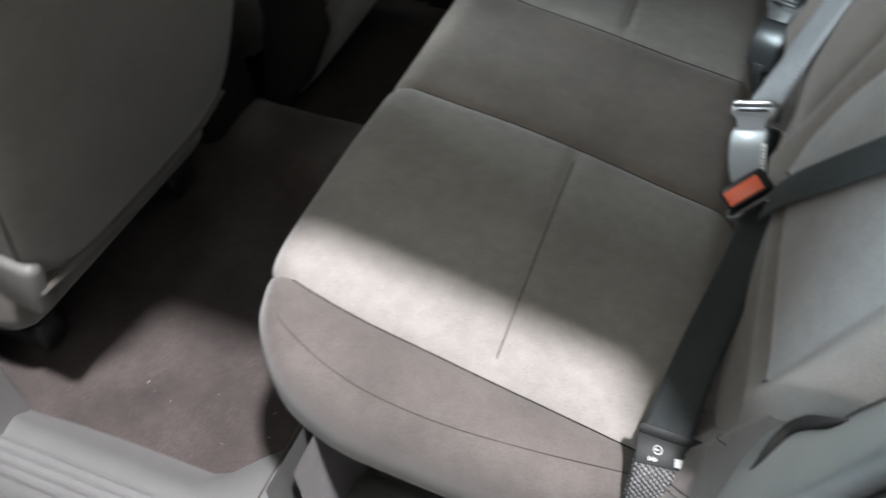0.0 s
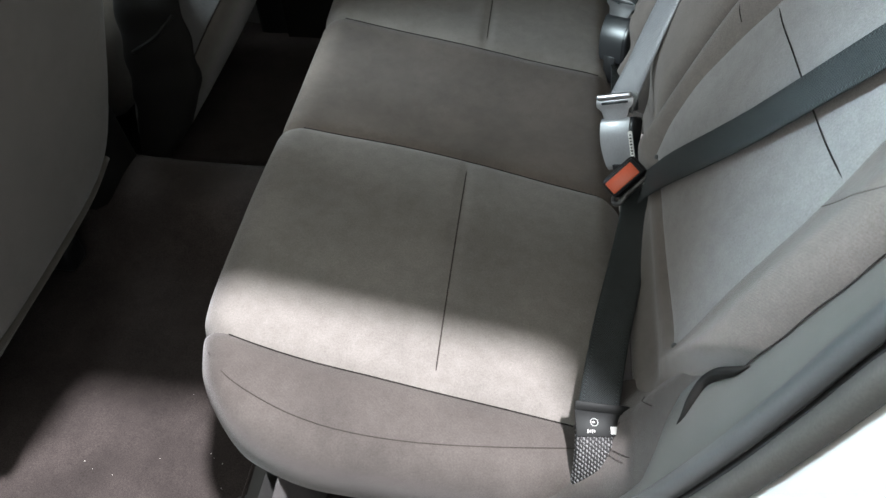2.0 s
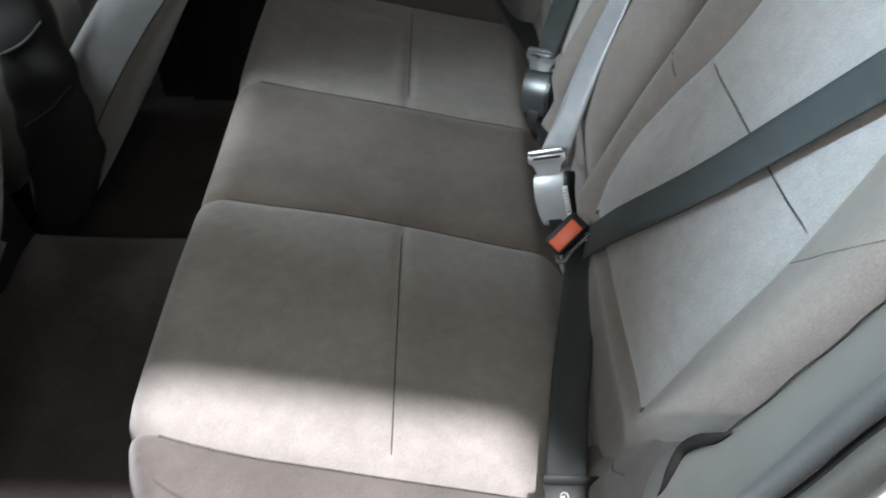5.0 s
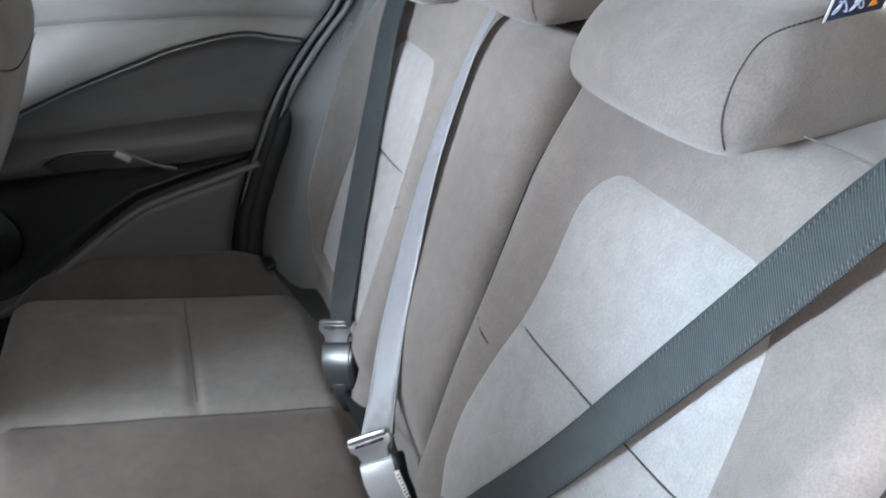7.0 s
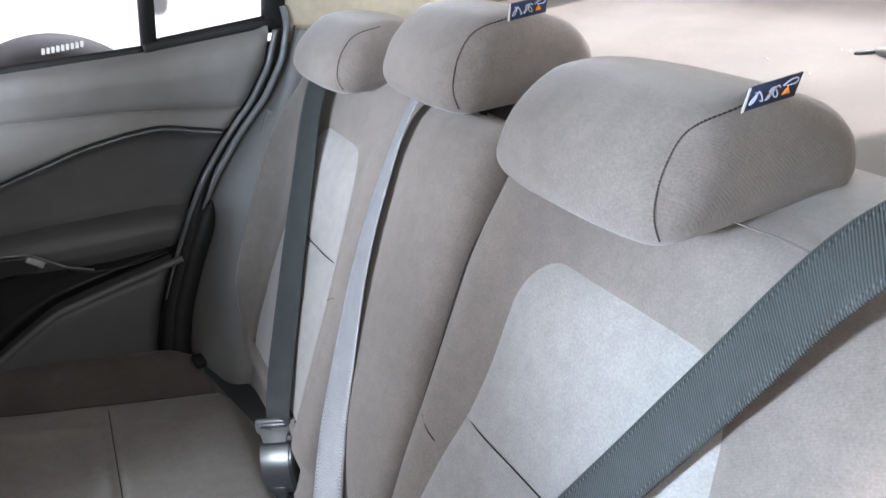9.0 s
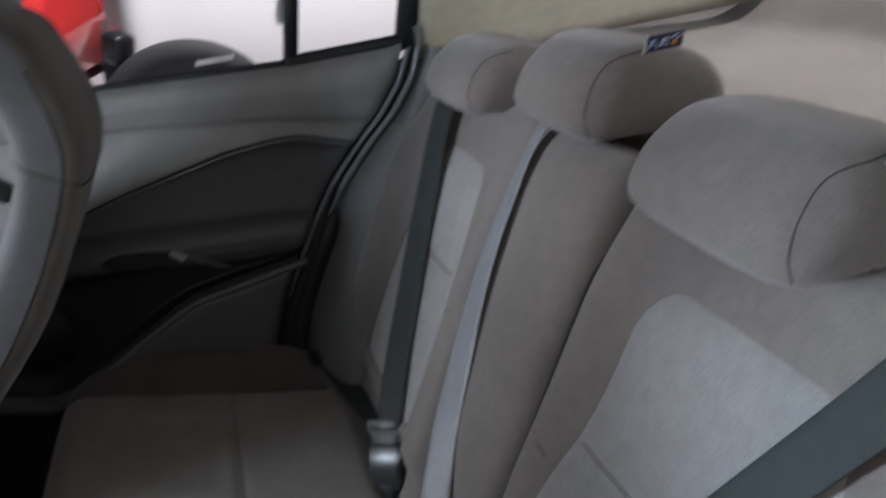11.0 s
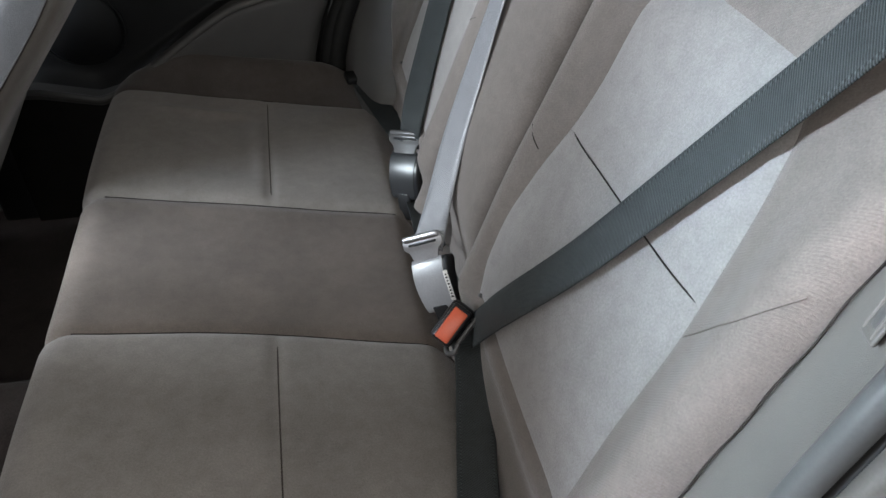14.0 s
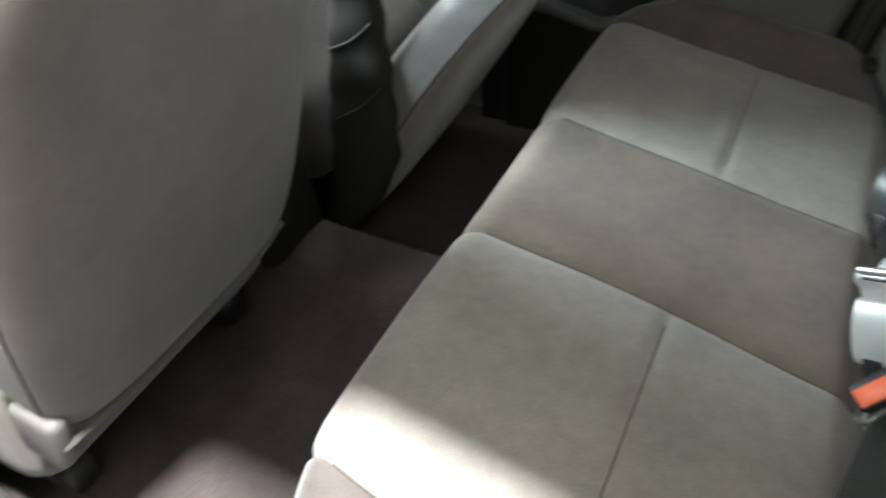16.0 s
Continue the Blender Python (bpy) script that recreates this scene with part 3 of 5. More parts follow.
def build_back(mirrored):
    name_label = "taupe cloth seat back with light heathered insert"
    back = thing("outer_rear_seat", name_label + (", beside far pillar" if mirrored else ", crossed by belt"), "car seat", "outer rear backrests")
    H0, H1 = hz(0.31), hz(0.952)
    IN_TOP = hz(0.846 if mirrored else 0.862)
    # the insert's two long edges wander: y over height
    if mirrored:
        zl, yl = (0.31, 0.46, 0.50, 0.65, 0.76, 0.84, 0.96), (0.215, 0.215, 0.204, 0.213, 0.235, 0.262, 0.27)
    else:
        zl, yl = (0.31, 0.46, 0.58, 0.66, 0.70, 0.78, 0.84, 0.96), (0.166, 0.166, 0.169, 0.169, 0.174, 0.182, 0.194, 0.20)
    zr, yr = (0.31, 0.455, 0.485, 0.56, 0.65, 0.69, 0.75, 0.81, 0.96), (0.46, 0.468, 0.484, 0.487, 0.471, 0.457, 0.449, 0.446, 0.446)
    hl, hr = [hz(z) for z in zl], [hz(z) for z in zr]
    fine = np.linspace(min(hl), max(hl), 90)
    kernel = np.ones(7) / 7
    soft = lambda hs, ys: np.convolve(np.pad(np.interp(fine, hs, ys), 3, "edge"), kernel, "valid")
    far_l, far_r = soft(hl, yl), soft(hr, yr)
    gy = lines(EDGE_OUT, EDGE_IN, 0.008, (IN_L, IN_R))
    gh = lines(H0, H1, 0.008, (IN_TOP, IN_SEAM, IN_BOT))
    gd = lines(-0.19, 0.0, 0.014)

    def outline(y, h):
        """Signed distance from the insert's outline."""
        R = 0.055
        cy, half = (IN_L + IN_R) / 2, (IN_R - IN_L) / 2
        qy = np.abs(y - cy) - half + R
        qh = h - IN_TOP + R
        low = IN_BOT - h
        return np.maximum(low, np.hypot(np.maximum(qy, 0), np.maximum(qh, 0)) + np.minimum(np.maximum(qy, qh), 0) - R)

    def shape(p, nrm, box):
        yy, hh, dd = p.T
        b = box.copy()
        # round the insert's top corners
        q = round_corner(p, (IN_L + 0.055, IN_TOP - 0.055), -1, 1, 0.055, 0.7)
        q = round_corner(q, (IN_R - 0.055, IN_TOP - 0.055), 1, 1, 0.055, 0.7)
        y, h = q[:, 0], q[:, 1]
        front = smooth_step(-0.10, -0.03, dd)
        sd = outline(y, h)
        dl, dr = np.interp(h, fine, far_l) - IN_L, np.interp(h, fine, far_r) - IN_R
        u = np.clip((y - IN_L) / (IN_R - IN_L), 0, 1)
        shift = np.where(y < IN_L, dl * smooth_step(EDGE_OUT, IN_L, y), np.where(y > IN_R, dr * smooth_step(EDGE_IN, IN_R, y), dl + (dr - dl) * u))
        h = h + (0.010 * (0.5 - u) * np.exp(-((h - IN_SEAM) / 0.10) ** 2) if not mirrored else 0.0)
        seam_h = IN_SEAM + (0.010 * (0.5 - u) if not mirrored else 0.0)
        y = y + shift
        g = groove(sd, 0.004, 0.0055) + groove(h - seam_h, 0.003, 0.005) * (sd < 0)
        puff = 0.004 * smooth_step(0.0, -0.06, sd)
        bolster = 0.028 * np.exp(-((y - 0.108) / 0.038) ** 2) * smooth_step(H1, H1 - 0.25, h) * smooth_step(H0 - 0.02, H0 + 0.12, h)
        inner = 0.012 * np.exp(-((y - 0.505) / 0.025) ** 2) * smooth_step(H1, H1 - 0.2, h)
        belly = 0.002 * np.exp(-((h - hz(0.56)) / 0.12) ** 2)
        lump = np.array([noise.noise(Vector((a * 9, c * 9, 7.7 + 4 * mirrored))) for a, c in zip(y, h)])
        d = dd + front * (puff + bolster + inner + belly - g + 0.003 * lump)
        # shoulder falls back and the outer lower corner is cut for the wheel arch
        d = d - 0.02 * smooth_step(hz(0.80), H1, h) * front
        d = d - 0.026 * smooth_step(hz(0.445), hz(0.39), h)
        rise = hz(0.36) + (hz(0.555) - hz(0.36)) * np.clip((0.162 - y) / 0.086, 0, 1)
        top_h = hz(0.72)
        cut = (y < 0.168) & (h < top_h)
        h = np.where(cut, np.maximum(top_h - (top_h - h) * (top_h - rise) / (top_h - hz(0.36)), rise - 0.12), h)
        out_cut = 0.5 * smooth_step(hz(0.55), H0, h) * 0.055
        y = y + out_cut * np.clip((IN_L - y) / (IN_L - EDGE_OUT), 0, 1)
        # top outer corner slopes down
        hcut = 0.05 * np.clip((0.16 - y) / 0.13, 0, 1) ** 1.5 * smooth_step(hz(0.75), H1, h)
        h = h - hcut
        h = h + 0.40 * np.clip(-dd - 0.02, 0, 0.17) * smooth_step(H1 - 0.12, H1 - 0.02, h)
        w = BACK_O + h[:, None] * BACK_U + d[:, None] * BACK_N
        w[:, 1] = y if not mirrored else 1.312 - y
        return w

    def panel(c, side):
        out = np.full(len(c), "border", dtype=object)
        inside = (side == "top") & (c[:, 0] > IN_L) & (c[:, 0] < IN_R) & (c[:, 1] < IN_TOP) & (c[:, 1] > IN_BOT)
        out[inside & (c[:, 1] > IN_SEAM)] = "upper"
        out[inside & (c[:, 1] < IN_SEAM)] = "lower"
        return out
    for name, (v, f) in blob(gy, gh, gd, np.array([0.022, 0.045, 0.045]), shape, panel).items():
        if mirrored:
            f = f[:, ::-1]
        m = M_CLOTH if name == "border" else M_INSERT
        mesh_object("backrest_border" if name == "border" else "backrest_insert", v, f, m, back,
                    "taupe twill border and bolster" if name == "border" else "light heathered grey cloth insert")

    def at(y, z, lift=0.0):
        p = np.array([[y, hz(z), 0.0]])
        w = shape(p, np.zeros((1, 3)), p)[0] + BACK_N * lift
        return tuple(w)
    tube("seam", [at(y, 0.692, 0.0010) for y in np.linspace(IN_L + 0.003, IN_R - 0.003, 12)], 0.0008, M_SEAM, back)
    if not mirrored:
        def onto(y, z):
            """The place on the cloth that comes to lie at y and height z."""
            a, b = y, z
            for _ in range(8):
                p = at(a, b)
                a, b = a + 0.8 * (y - p[1]), b + 0.8 * (z - p[2])
            return at(a, b, 0.0004)
        tube("seam", [onto(y, z) for y, z in ((0.164, 0.677), (0.148, 0.698), (0.130, 0.722), (0.116, 0.740), (0.103, 0.760), (0.090, 0.781))], 0.0006, M_STITCH, back)
    if not mirrored:
        tube("seam", [(0.712, 0.290, 0.9405), (0.719, 0.264, 0.9405), (0.722, 0.241, 0.9400), (0.727, 0.220, 0.9385), (0.730, 0.200, 0.936)], 0.0008, M_STITCH, back)
    tube("seam", [at(y, z, 0.0) for y, z in ((0.471, 0.650), (0.488, 0.656), (0.508, 0.664))], 0.0007, M_SEAM, back)
    for y, z in ((0.452, 0.458), (0.172, 0.464)):
        bm = bmesh.new()
        bmesh.ops.create_uvsphere(bm, u_segments=10, v_segments=6, radius=0.0036)
        put(bm, Matrix.Translation(at(y, z, 0.001)) @ Matrix.Diagonal((1, 1, 0.7, 1)))
        part("stud", bm, M_RUBBER, back, "small metal stud")
    return back


build_back(False)
build_back(True)


def build_middle_back():
    back = thing("middle_rear_seat", "plain taupe cloth middle rear backrest under the silver-lit belt", "car seat")
    a, b = EDGE_IN + 0.004, 1.312 - EDGE_IN - 0.004
    H0, H1 = hz(0.31), hz(0.945)

    def shape(p, nrm, box):
        y, h, d = p.T
        u = (y - a) / (b - a)
        front = smooth_step(-0.10, -0.03, d)
        d = d + front * (0.016 * (4 * u * (1 - u)) ** 0.6 * smooth_step(hz(0.40), hz(0.60), h) - 0.07 * smooth_step(hz(0.50), hz(0.33), h))
        d = d - 0.012 * smooth_step(hz(0.86), H1, h) * front
        w = BACK_O + h[:, None] * BACK_U + d[:, None] * BACK_N
        w[:, 1] = y
        return w
    for name, (v, f) in blob(lines(a, b, 0.01), lines(H0, H1, 0.012), lines(-0.15, 0, 0.015), np.array([0.02, 0.04, 0.03]), shape,
                             lambda c, s: np.full(len(c), "body", dtype=object)).items():
        mesh_object("backrest_cover", v, f, M_CLOTH, back)
    for y in (a - 0.002, b + 0.002):
        tube("edge_piping", [back_point(y, z, -0.012 - 0.03 * float(smooth_step(0.80, 0.93, z)) - 0.05 * float(smooth_step(0.5, 0.36, z))) for z in np.linspace(0.38, 0.90, 14)], 0.003, M_SEAM, back)
    return back


build_middle_back()


# ---------------------------------------------------------------- rear headrests
def build_headrest(y0, y1, x0, x1, z0, z1, label):
    head = thing("headrest", label, "headrest", "rear headrests")

    def shape(p, nrm, box):
        x, y, z = p.T
        u = (z - z0) / (z1 - z0)
        s = (x - x0) / (x1 - x0)
        q = p.copy()
        # wedge: the front leans back, the top is domed and falls to the rear
        q[:, 0] = x + 0.040 * u * u * (1 - s) - 0.010 * u * s
        q[:, 2] = z + u * (0.012 * np.sin(np.pi * np.clip(s, 0, 1)) - 0.020 * s ** 2) + 0.012 * s * (1 - u)
        v = (y - (y0 + y1) / 2) / ((y1 - y0) / 2)
        q[:, 2] -= u * 0.008 * np.abs(v) ** 2.5
        q[:, 0] += 0.02 * np.abs(v) ** 3 * (1 - s)
        q[:, 1] -= np.sign(v) * 0.004 * u * np.abs(v) ** 2
        return q
    for name, (v, f) in blob(lines(x0, x1, 0.008), lines(y0, y1, 0.008), lines(z0, z1, 0.008), np.array([0.040, 0.030, 0.040]), shape,
                             lambda c, s: np.full(len(c), "body", dtype=object)).items():
        mesh_object("headrest_cover", v, f, M_CLOTH, head)
    return head, (v, f)


def headrest_seam(head, mesh, y0, line, count):
    """A stitched line laid on the cover's near side: the (x, z) points of line, carried inwards until they meet the cloth."""
    tree = BVHTree.FromPolygons([tuple(v) for v in mesh[0]], [tuple(int(i) for i in f) for f in mesh[1]])
    rows = []
    for x, z in spline(line, 24):
        hit = tree.ray_cast(Vector((x - 0.15, y0 + 0.006 - 0.15, z)), Vector((0.7071, 0.7071, 0)))
        if hit[0] is not None:
            rows.append(tuple(hit[0] + hit[1] * 0.0002))
    tube("seam", rows, 0.0005, M_STITCH, head, sides=5)
    dashes("stitches", rows, 0.0008, M_SEAM, head, count, 0.6)


HEAD_SEAM = [(0.022, 0.012), (0.016, 0.030), (0.016, 0.045), (0.021, 0.062), (0.033, 0.079), (0.052, 0.088), (0.085, 0.094)]
HEADS = [
    (0.248, 0.478, 0.628, 0.854, 0.925, 1.020, "taupe cloth headrest with a small navy woven tag, lowered"),
    (0.596, 0.806, 0.660, 0.870, 0.940, 1.040, "taupe cloth middle headrest raised over a black guide"),
    (0.888, 1.108, 0.632, 0.845, 0.912, 1.003, "taupe cloth headrest beside the far pillar"),
]
for k, (y0, y1, x0, x1, z0, z1, label) in enumerate(HEADS):
    head, cover = build_headrest(y0, y1, x0, x1, z0, z1, label)
    headrest_seam(head, cover, y0, [(x0 + a * (x1 - x0) / 0.226, z0 + b * (z1 - z0) / 0.095) for a, b in HEAD_SEAM], 46)
    for y in (y0 + 0.06, y1 - 0.06):
        tube("post", [(0.74, y, 0.88), (0.742, y, 0.91), (0.745, y, z0 + 0.03)], 0.006, M_BLACKPLAST, head, sides=8)
        bm = bevel_box((0.028, 0.022, 0.014), 0.004)
        part("guide", put(bm, pose(0.738, y, 0.922, 0, 18, 0)), M_BLACKPLAST, head)
    # woven tag with embroidered marks, standing out of the top seam
    if k < 2:
        m = frame_axes((x0 + 0.110, y0 + 0.010, z1 + 0.002), (0.97, -0.05, 0.12), (-0.1, -0.35, 0.93)) @ Matrix.Scale(0.74, 4)
        tag = part("tag", put(bevel_box((0.062, 0.0012, 0.026), 0.0004, 1), m @ Matrix.Translation((0, 0, 0.010))), M_NAVY, head, "navy woven label with pale marks")
        def stripe(x, z, w, h, material, tilt=0):
            bm = bevel_box((w, 0.0008, h), 0.0002, 1)
            part("mark", put(bm, m @ pose(x, -0.0009, z, 0, tilt, 0)), material, tag, smooth=False)
        stripe(-0.0295, 0.010, 0.003, 0.026, M_PAPER)
        for x0_, turns, lean in ((-0.021, 1.6, 0.25), (-0.013, 1.2, -0.2), (-0.003, 1.7, 0.3), (0.004, 1.2, 0.1)):
            loop = [(x0_ + 0.0034 * math.sin(w) + lean * 0.006 * (w / 6.28 - 0.5), 0.0098 + 0.0062 * math.cos(w * 0.8 + x0_ * 300)) for w in np.linspace(0, 6.2832 * turns, 16)]
            tube("mark", [tuple(m @ Vector((x, -0.0009, z))) for x, z in loop], 0.0005, M_EMBROIDERY, tag, sides=5)
        tube("mark", [tuple(m @ Vector((x, -0.0009, z))) for x, z in ((0.011, 0.014), (0.018, 0.0185), (0.026, 0.0185), (0.026, 0.0135), (0.015, 0.0130))], 0.0005, M_EMBROIDERY, tag, sides=5)
        bm = bmesh.new()
        bmesh.ops.create_cone(bm, cap_ends=True, segments=3, radius1=0.0058, radius2=0.0054, depth=0.0008)
        part("mark", put(bm, m @ pose(0.0175, -0.0009, 0.0065, 90, 0, 0)), M_ORANGE, tag, "orange triangle", smooth=False)

# ---------------------------------------------------------------- belts and buckles
WEB = 0.047


def bp(y, z, off):
    return back_point(y, z, off)


near_belt = thing("seat_belt", "dark charcoal seat belt across the backrest, fastened low by the cushion", "seat belt", "rear seat belts")
ribbon("shoulder_webbing", [
    (bp(0.432, 0.432, 0.006), (0.17, 0.82, 0.50)),
    (bp(0.406, 0.470, 0.014), (0.17, 0.84, 0.50)),
    (bp(0.379, 0.512, 0.019), (0.17, 0.84, 0.52)),
    (bp(0.311, 0.625, 0.019), (0.17, 0.86, 0.48)),
    (bp(0.261, 0.722, 0.019), (0.17, 0.86, 0.48)),
    (bp(0.192, 0.861, 0.019), (0.17, 0.86, 0.46)),
    (bp(0.160, 0.928, 0.019), (0.20, 0.86, 0.44)),
    (bp(0.131, 0.974, 0.018), (0.24, 0.86, 0.40)),
    ((0.745, 0.104, 1.012), (0.30, 0.88, 0.33)),
    ((0.850, 0.058, 1.058), (0.38, 0.90, 0.20)),
    ((0.950, 0.030, 1.120), (0.45, 0.88, 0.10))], 0.044, M_BELT, near_belt)
ribbon("lap_webbing", [
    ((0.505, 0.470, 0.410), (0.90, 0.0, -0.20)),
    ((0.512, 0.440, 0.378), (0.97, 0.03, -0.16)),
    ((0.498, 0.360, 0.362), (0.98, 0.06, -0.14)),
    ((0.476, 0.250, 0.362), (0.98, 0.10, -0.14)),
    ((0.462, 0.160, 0.360), (0.98, 0.12, -0.14)),
    ((0.457, 0.118, 0.357), (0.98, 0.12, -0.14))], WEB, M_BELT, near_belt)
ribbon("anchor_loop", [
    ((0.456, 0.122, 0.360), (0.96, 0.12, -0.15)),
    ((0.456, 0.095, 0.352), (0.96, 0.10, -0.15)),
    ((0.455, 0.068, 0.325), (0.97, 0.05, -0.10)),
    ((0.450, 0.050, 0.285), (0.97, 0.0, 0.0))], 0.045, M_BELTMESH, near_belt, "coarse grey woven anchor loop", thick=0.005, n=24)
card = part("label", put(bevel_box((0.054, 0.030, 0.0012), 0.0004, 1), frame_axes((0.460, 0.122, 0.364), (0.96, 0.16, -0.13), (0.15, -0.25, 0.95))), M_BLACKRUBBER, near_belt, "black sewn label with tiny white print")
lab = frame_axes((0.460, 0.122, 0.364), (0.96, 0.16, -0.13), (0.15, -0.25, 0.95))
tube("mark", [tuple(lab @ Vector((-0.006 + 0.0042 * math.cos(w), 0.001 + 0.0042 * math.sin(w), 0.0010))) for w in np.linspace(0, 6.2832, 14)], 0.0005, M_PRINT, card, sides=5)
for x, y, w, h in ((-0.007, 0.001, 0.0030, 0.0018), (-0.014, -0.009, 0.0015, 0.0040), (-0.0115, -0.009, 0.0012, 0.0030), (-0.009, -0.009, 0.0015, 0.0040), (-0.0065, -0.009, 0.0012, 0.0028), (0.016, -0.008, 0.0085, 0.0085)):
    part("mark", put(bevel_box((w, h, 0.0006), 0.0001, 1), lab @ Matrix.Translation((x, y, 0.0010))), M_PRINT, card, smooth=False)
part("label_fold", put(bevel_box((0.062, 0.010, 0.0016), 0.0006, 1), lab @ Matrix.Translation((0.004, 0.0165, 0.003)) @ pose(0, 0, 0, 24, 0, -6)), M_BLACKRUBBER, card, "black folded edge")

# the shoulder webbing's sheen is painted: paler colour than the lap part
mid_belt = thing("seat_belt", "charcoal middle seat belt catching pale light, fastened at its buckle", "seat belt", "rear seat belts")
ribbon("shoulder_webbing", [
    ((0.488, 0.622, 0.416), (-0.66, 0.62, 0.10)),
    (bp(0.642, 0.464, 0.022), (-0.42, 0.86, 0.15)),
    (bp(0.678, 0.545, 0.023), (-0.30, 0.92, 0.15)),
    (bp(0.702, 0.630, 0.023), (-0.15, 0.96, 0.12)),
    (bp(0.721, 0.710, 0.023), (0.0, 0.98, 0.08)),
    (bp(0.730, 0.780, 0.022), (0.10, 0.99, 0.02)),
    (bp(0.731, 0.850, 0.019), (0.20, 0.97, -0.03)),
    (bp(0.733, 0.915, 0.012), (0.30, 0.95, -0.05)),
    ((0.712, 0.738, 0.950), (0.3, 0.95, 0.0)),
    ((0.770, 0.742, 0.962), (0.0, 0.98, 0.10))], WEB, M_BELTSHEEN, mid_belt)
ribbon("lap_webbing", [
    ((0.492, 0.640, 0.410), (0.85, -0.2, -0.40)),
    ((0.505, 0.700, 0.365), (0.95, 0.0, -0.30)),
    ((0.510, 0.800, 0.345), (0.95, 0.0, -0.30)),
    ((0.512, 0.850, 0.330), (0.95, 0.0, -0.30))], WEB, M_BELT, mid_belt)

far_belt = thing("seat_belt", "charcoal far seat belt fastened by the middle of the bench", "seat belt", "rear seat belts")
ribbon("shoulder_webbing", [
    ((0.505, 0.890, 0.424), (-0.50, 0.78, 0.10)),
    (bp(0.878, 0.475, 0.022), (-0.50, 0.78, 0.10)),
    (bp(0.914, 0.550, 0.022), (-0.48, 0.80, 0.12)),
    (bp(0.943, 0.620, 0.022), (-0.44, 0.83, 0.12)),
    (bp(0.975, 0.700, 0.022), (-0.40, 0.86, 0.10)),
    (bp(1.004, 0.780, 0.022), (-0.36, 0.88, 0.05)),
    (bp(1.038, 0.855, 0.020), (-0.32, 0.90, 0.0)),
    (bp(1.066, 0.915, 0.008), (-0.30, 0.92, 0.0)),
    ((0.735, 1.085, 0.955), (-0.15, 0.97, 0.0)),
    ((0.800, 1.100, 0.960), (0.0, 1.0, 0.0))], WEB, M_BELT, far_belt)
ribbon("lap_webbing", [
    ((0.505, 0.880, 0.425), (0.85, -0.2, -0.40)),
    ((0.512, 0.960, 0.378), (0.90, 0.15, -0.12)),
    ((0.500, 1.060, 0.362), (0.90, 0.2, -0.05)),
    ((0.480, 1.160, 0.360), (0.90, 0.25, -0.05)),
    ((0.462, 1.235, 0.362), (0.95, 0.3, -0.2))], WEB, M_BELT, far_belt)
part("anchor_plate", put(bevel_box((0.055, 0.030, 0.016), 0.005), frame_axes((0.455, 1.243, 0.372), (0.95, 0.3, -0.1), (0.0, -0.3, 0.95))), M_BLACKPLAST, far_belt)


def rounded(hy, hz_, r, n=5):
    """A rounded rectangle's outline in two axes."""
    out = []
    for cy, cz, a0 in ((hy - r, hz_ - r, 0), (-hy + r, hz_ - r, 90), (-hy + r, -hz_ + r, 180), (hy - r, -hz_ + r, 270)):
        for i in range(n + 1):
            w = math.radians(a0 + 90 * i / n)
            out.append((cy + r * math.cos(w), cz + r * math.sin(w)))
    return out


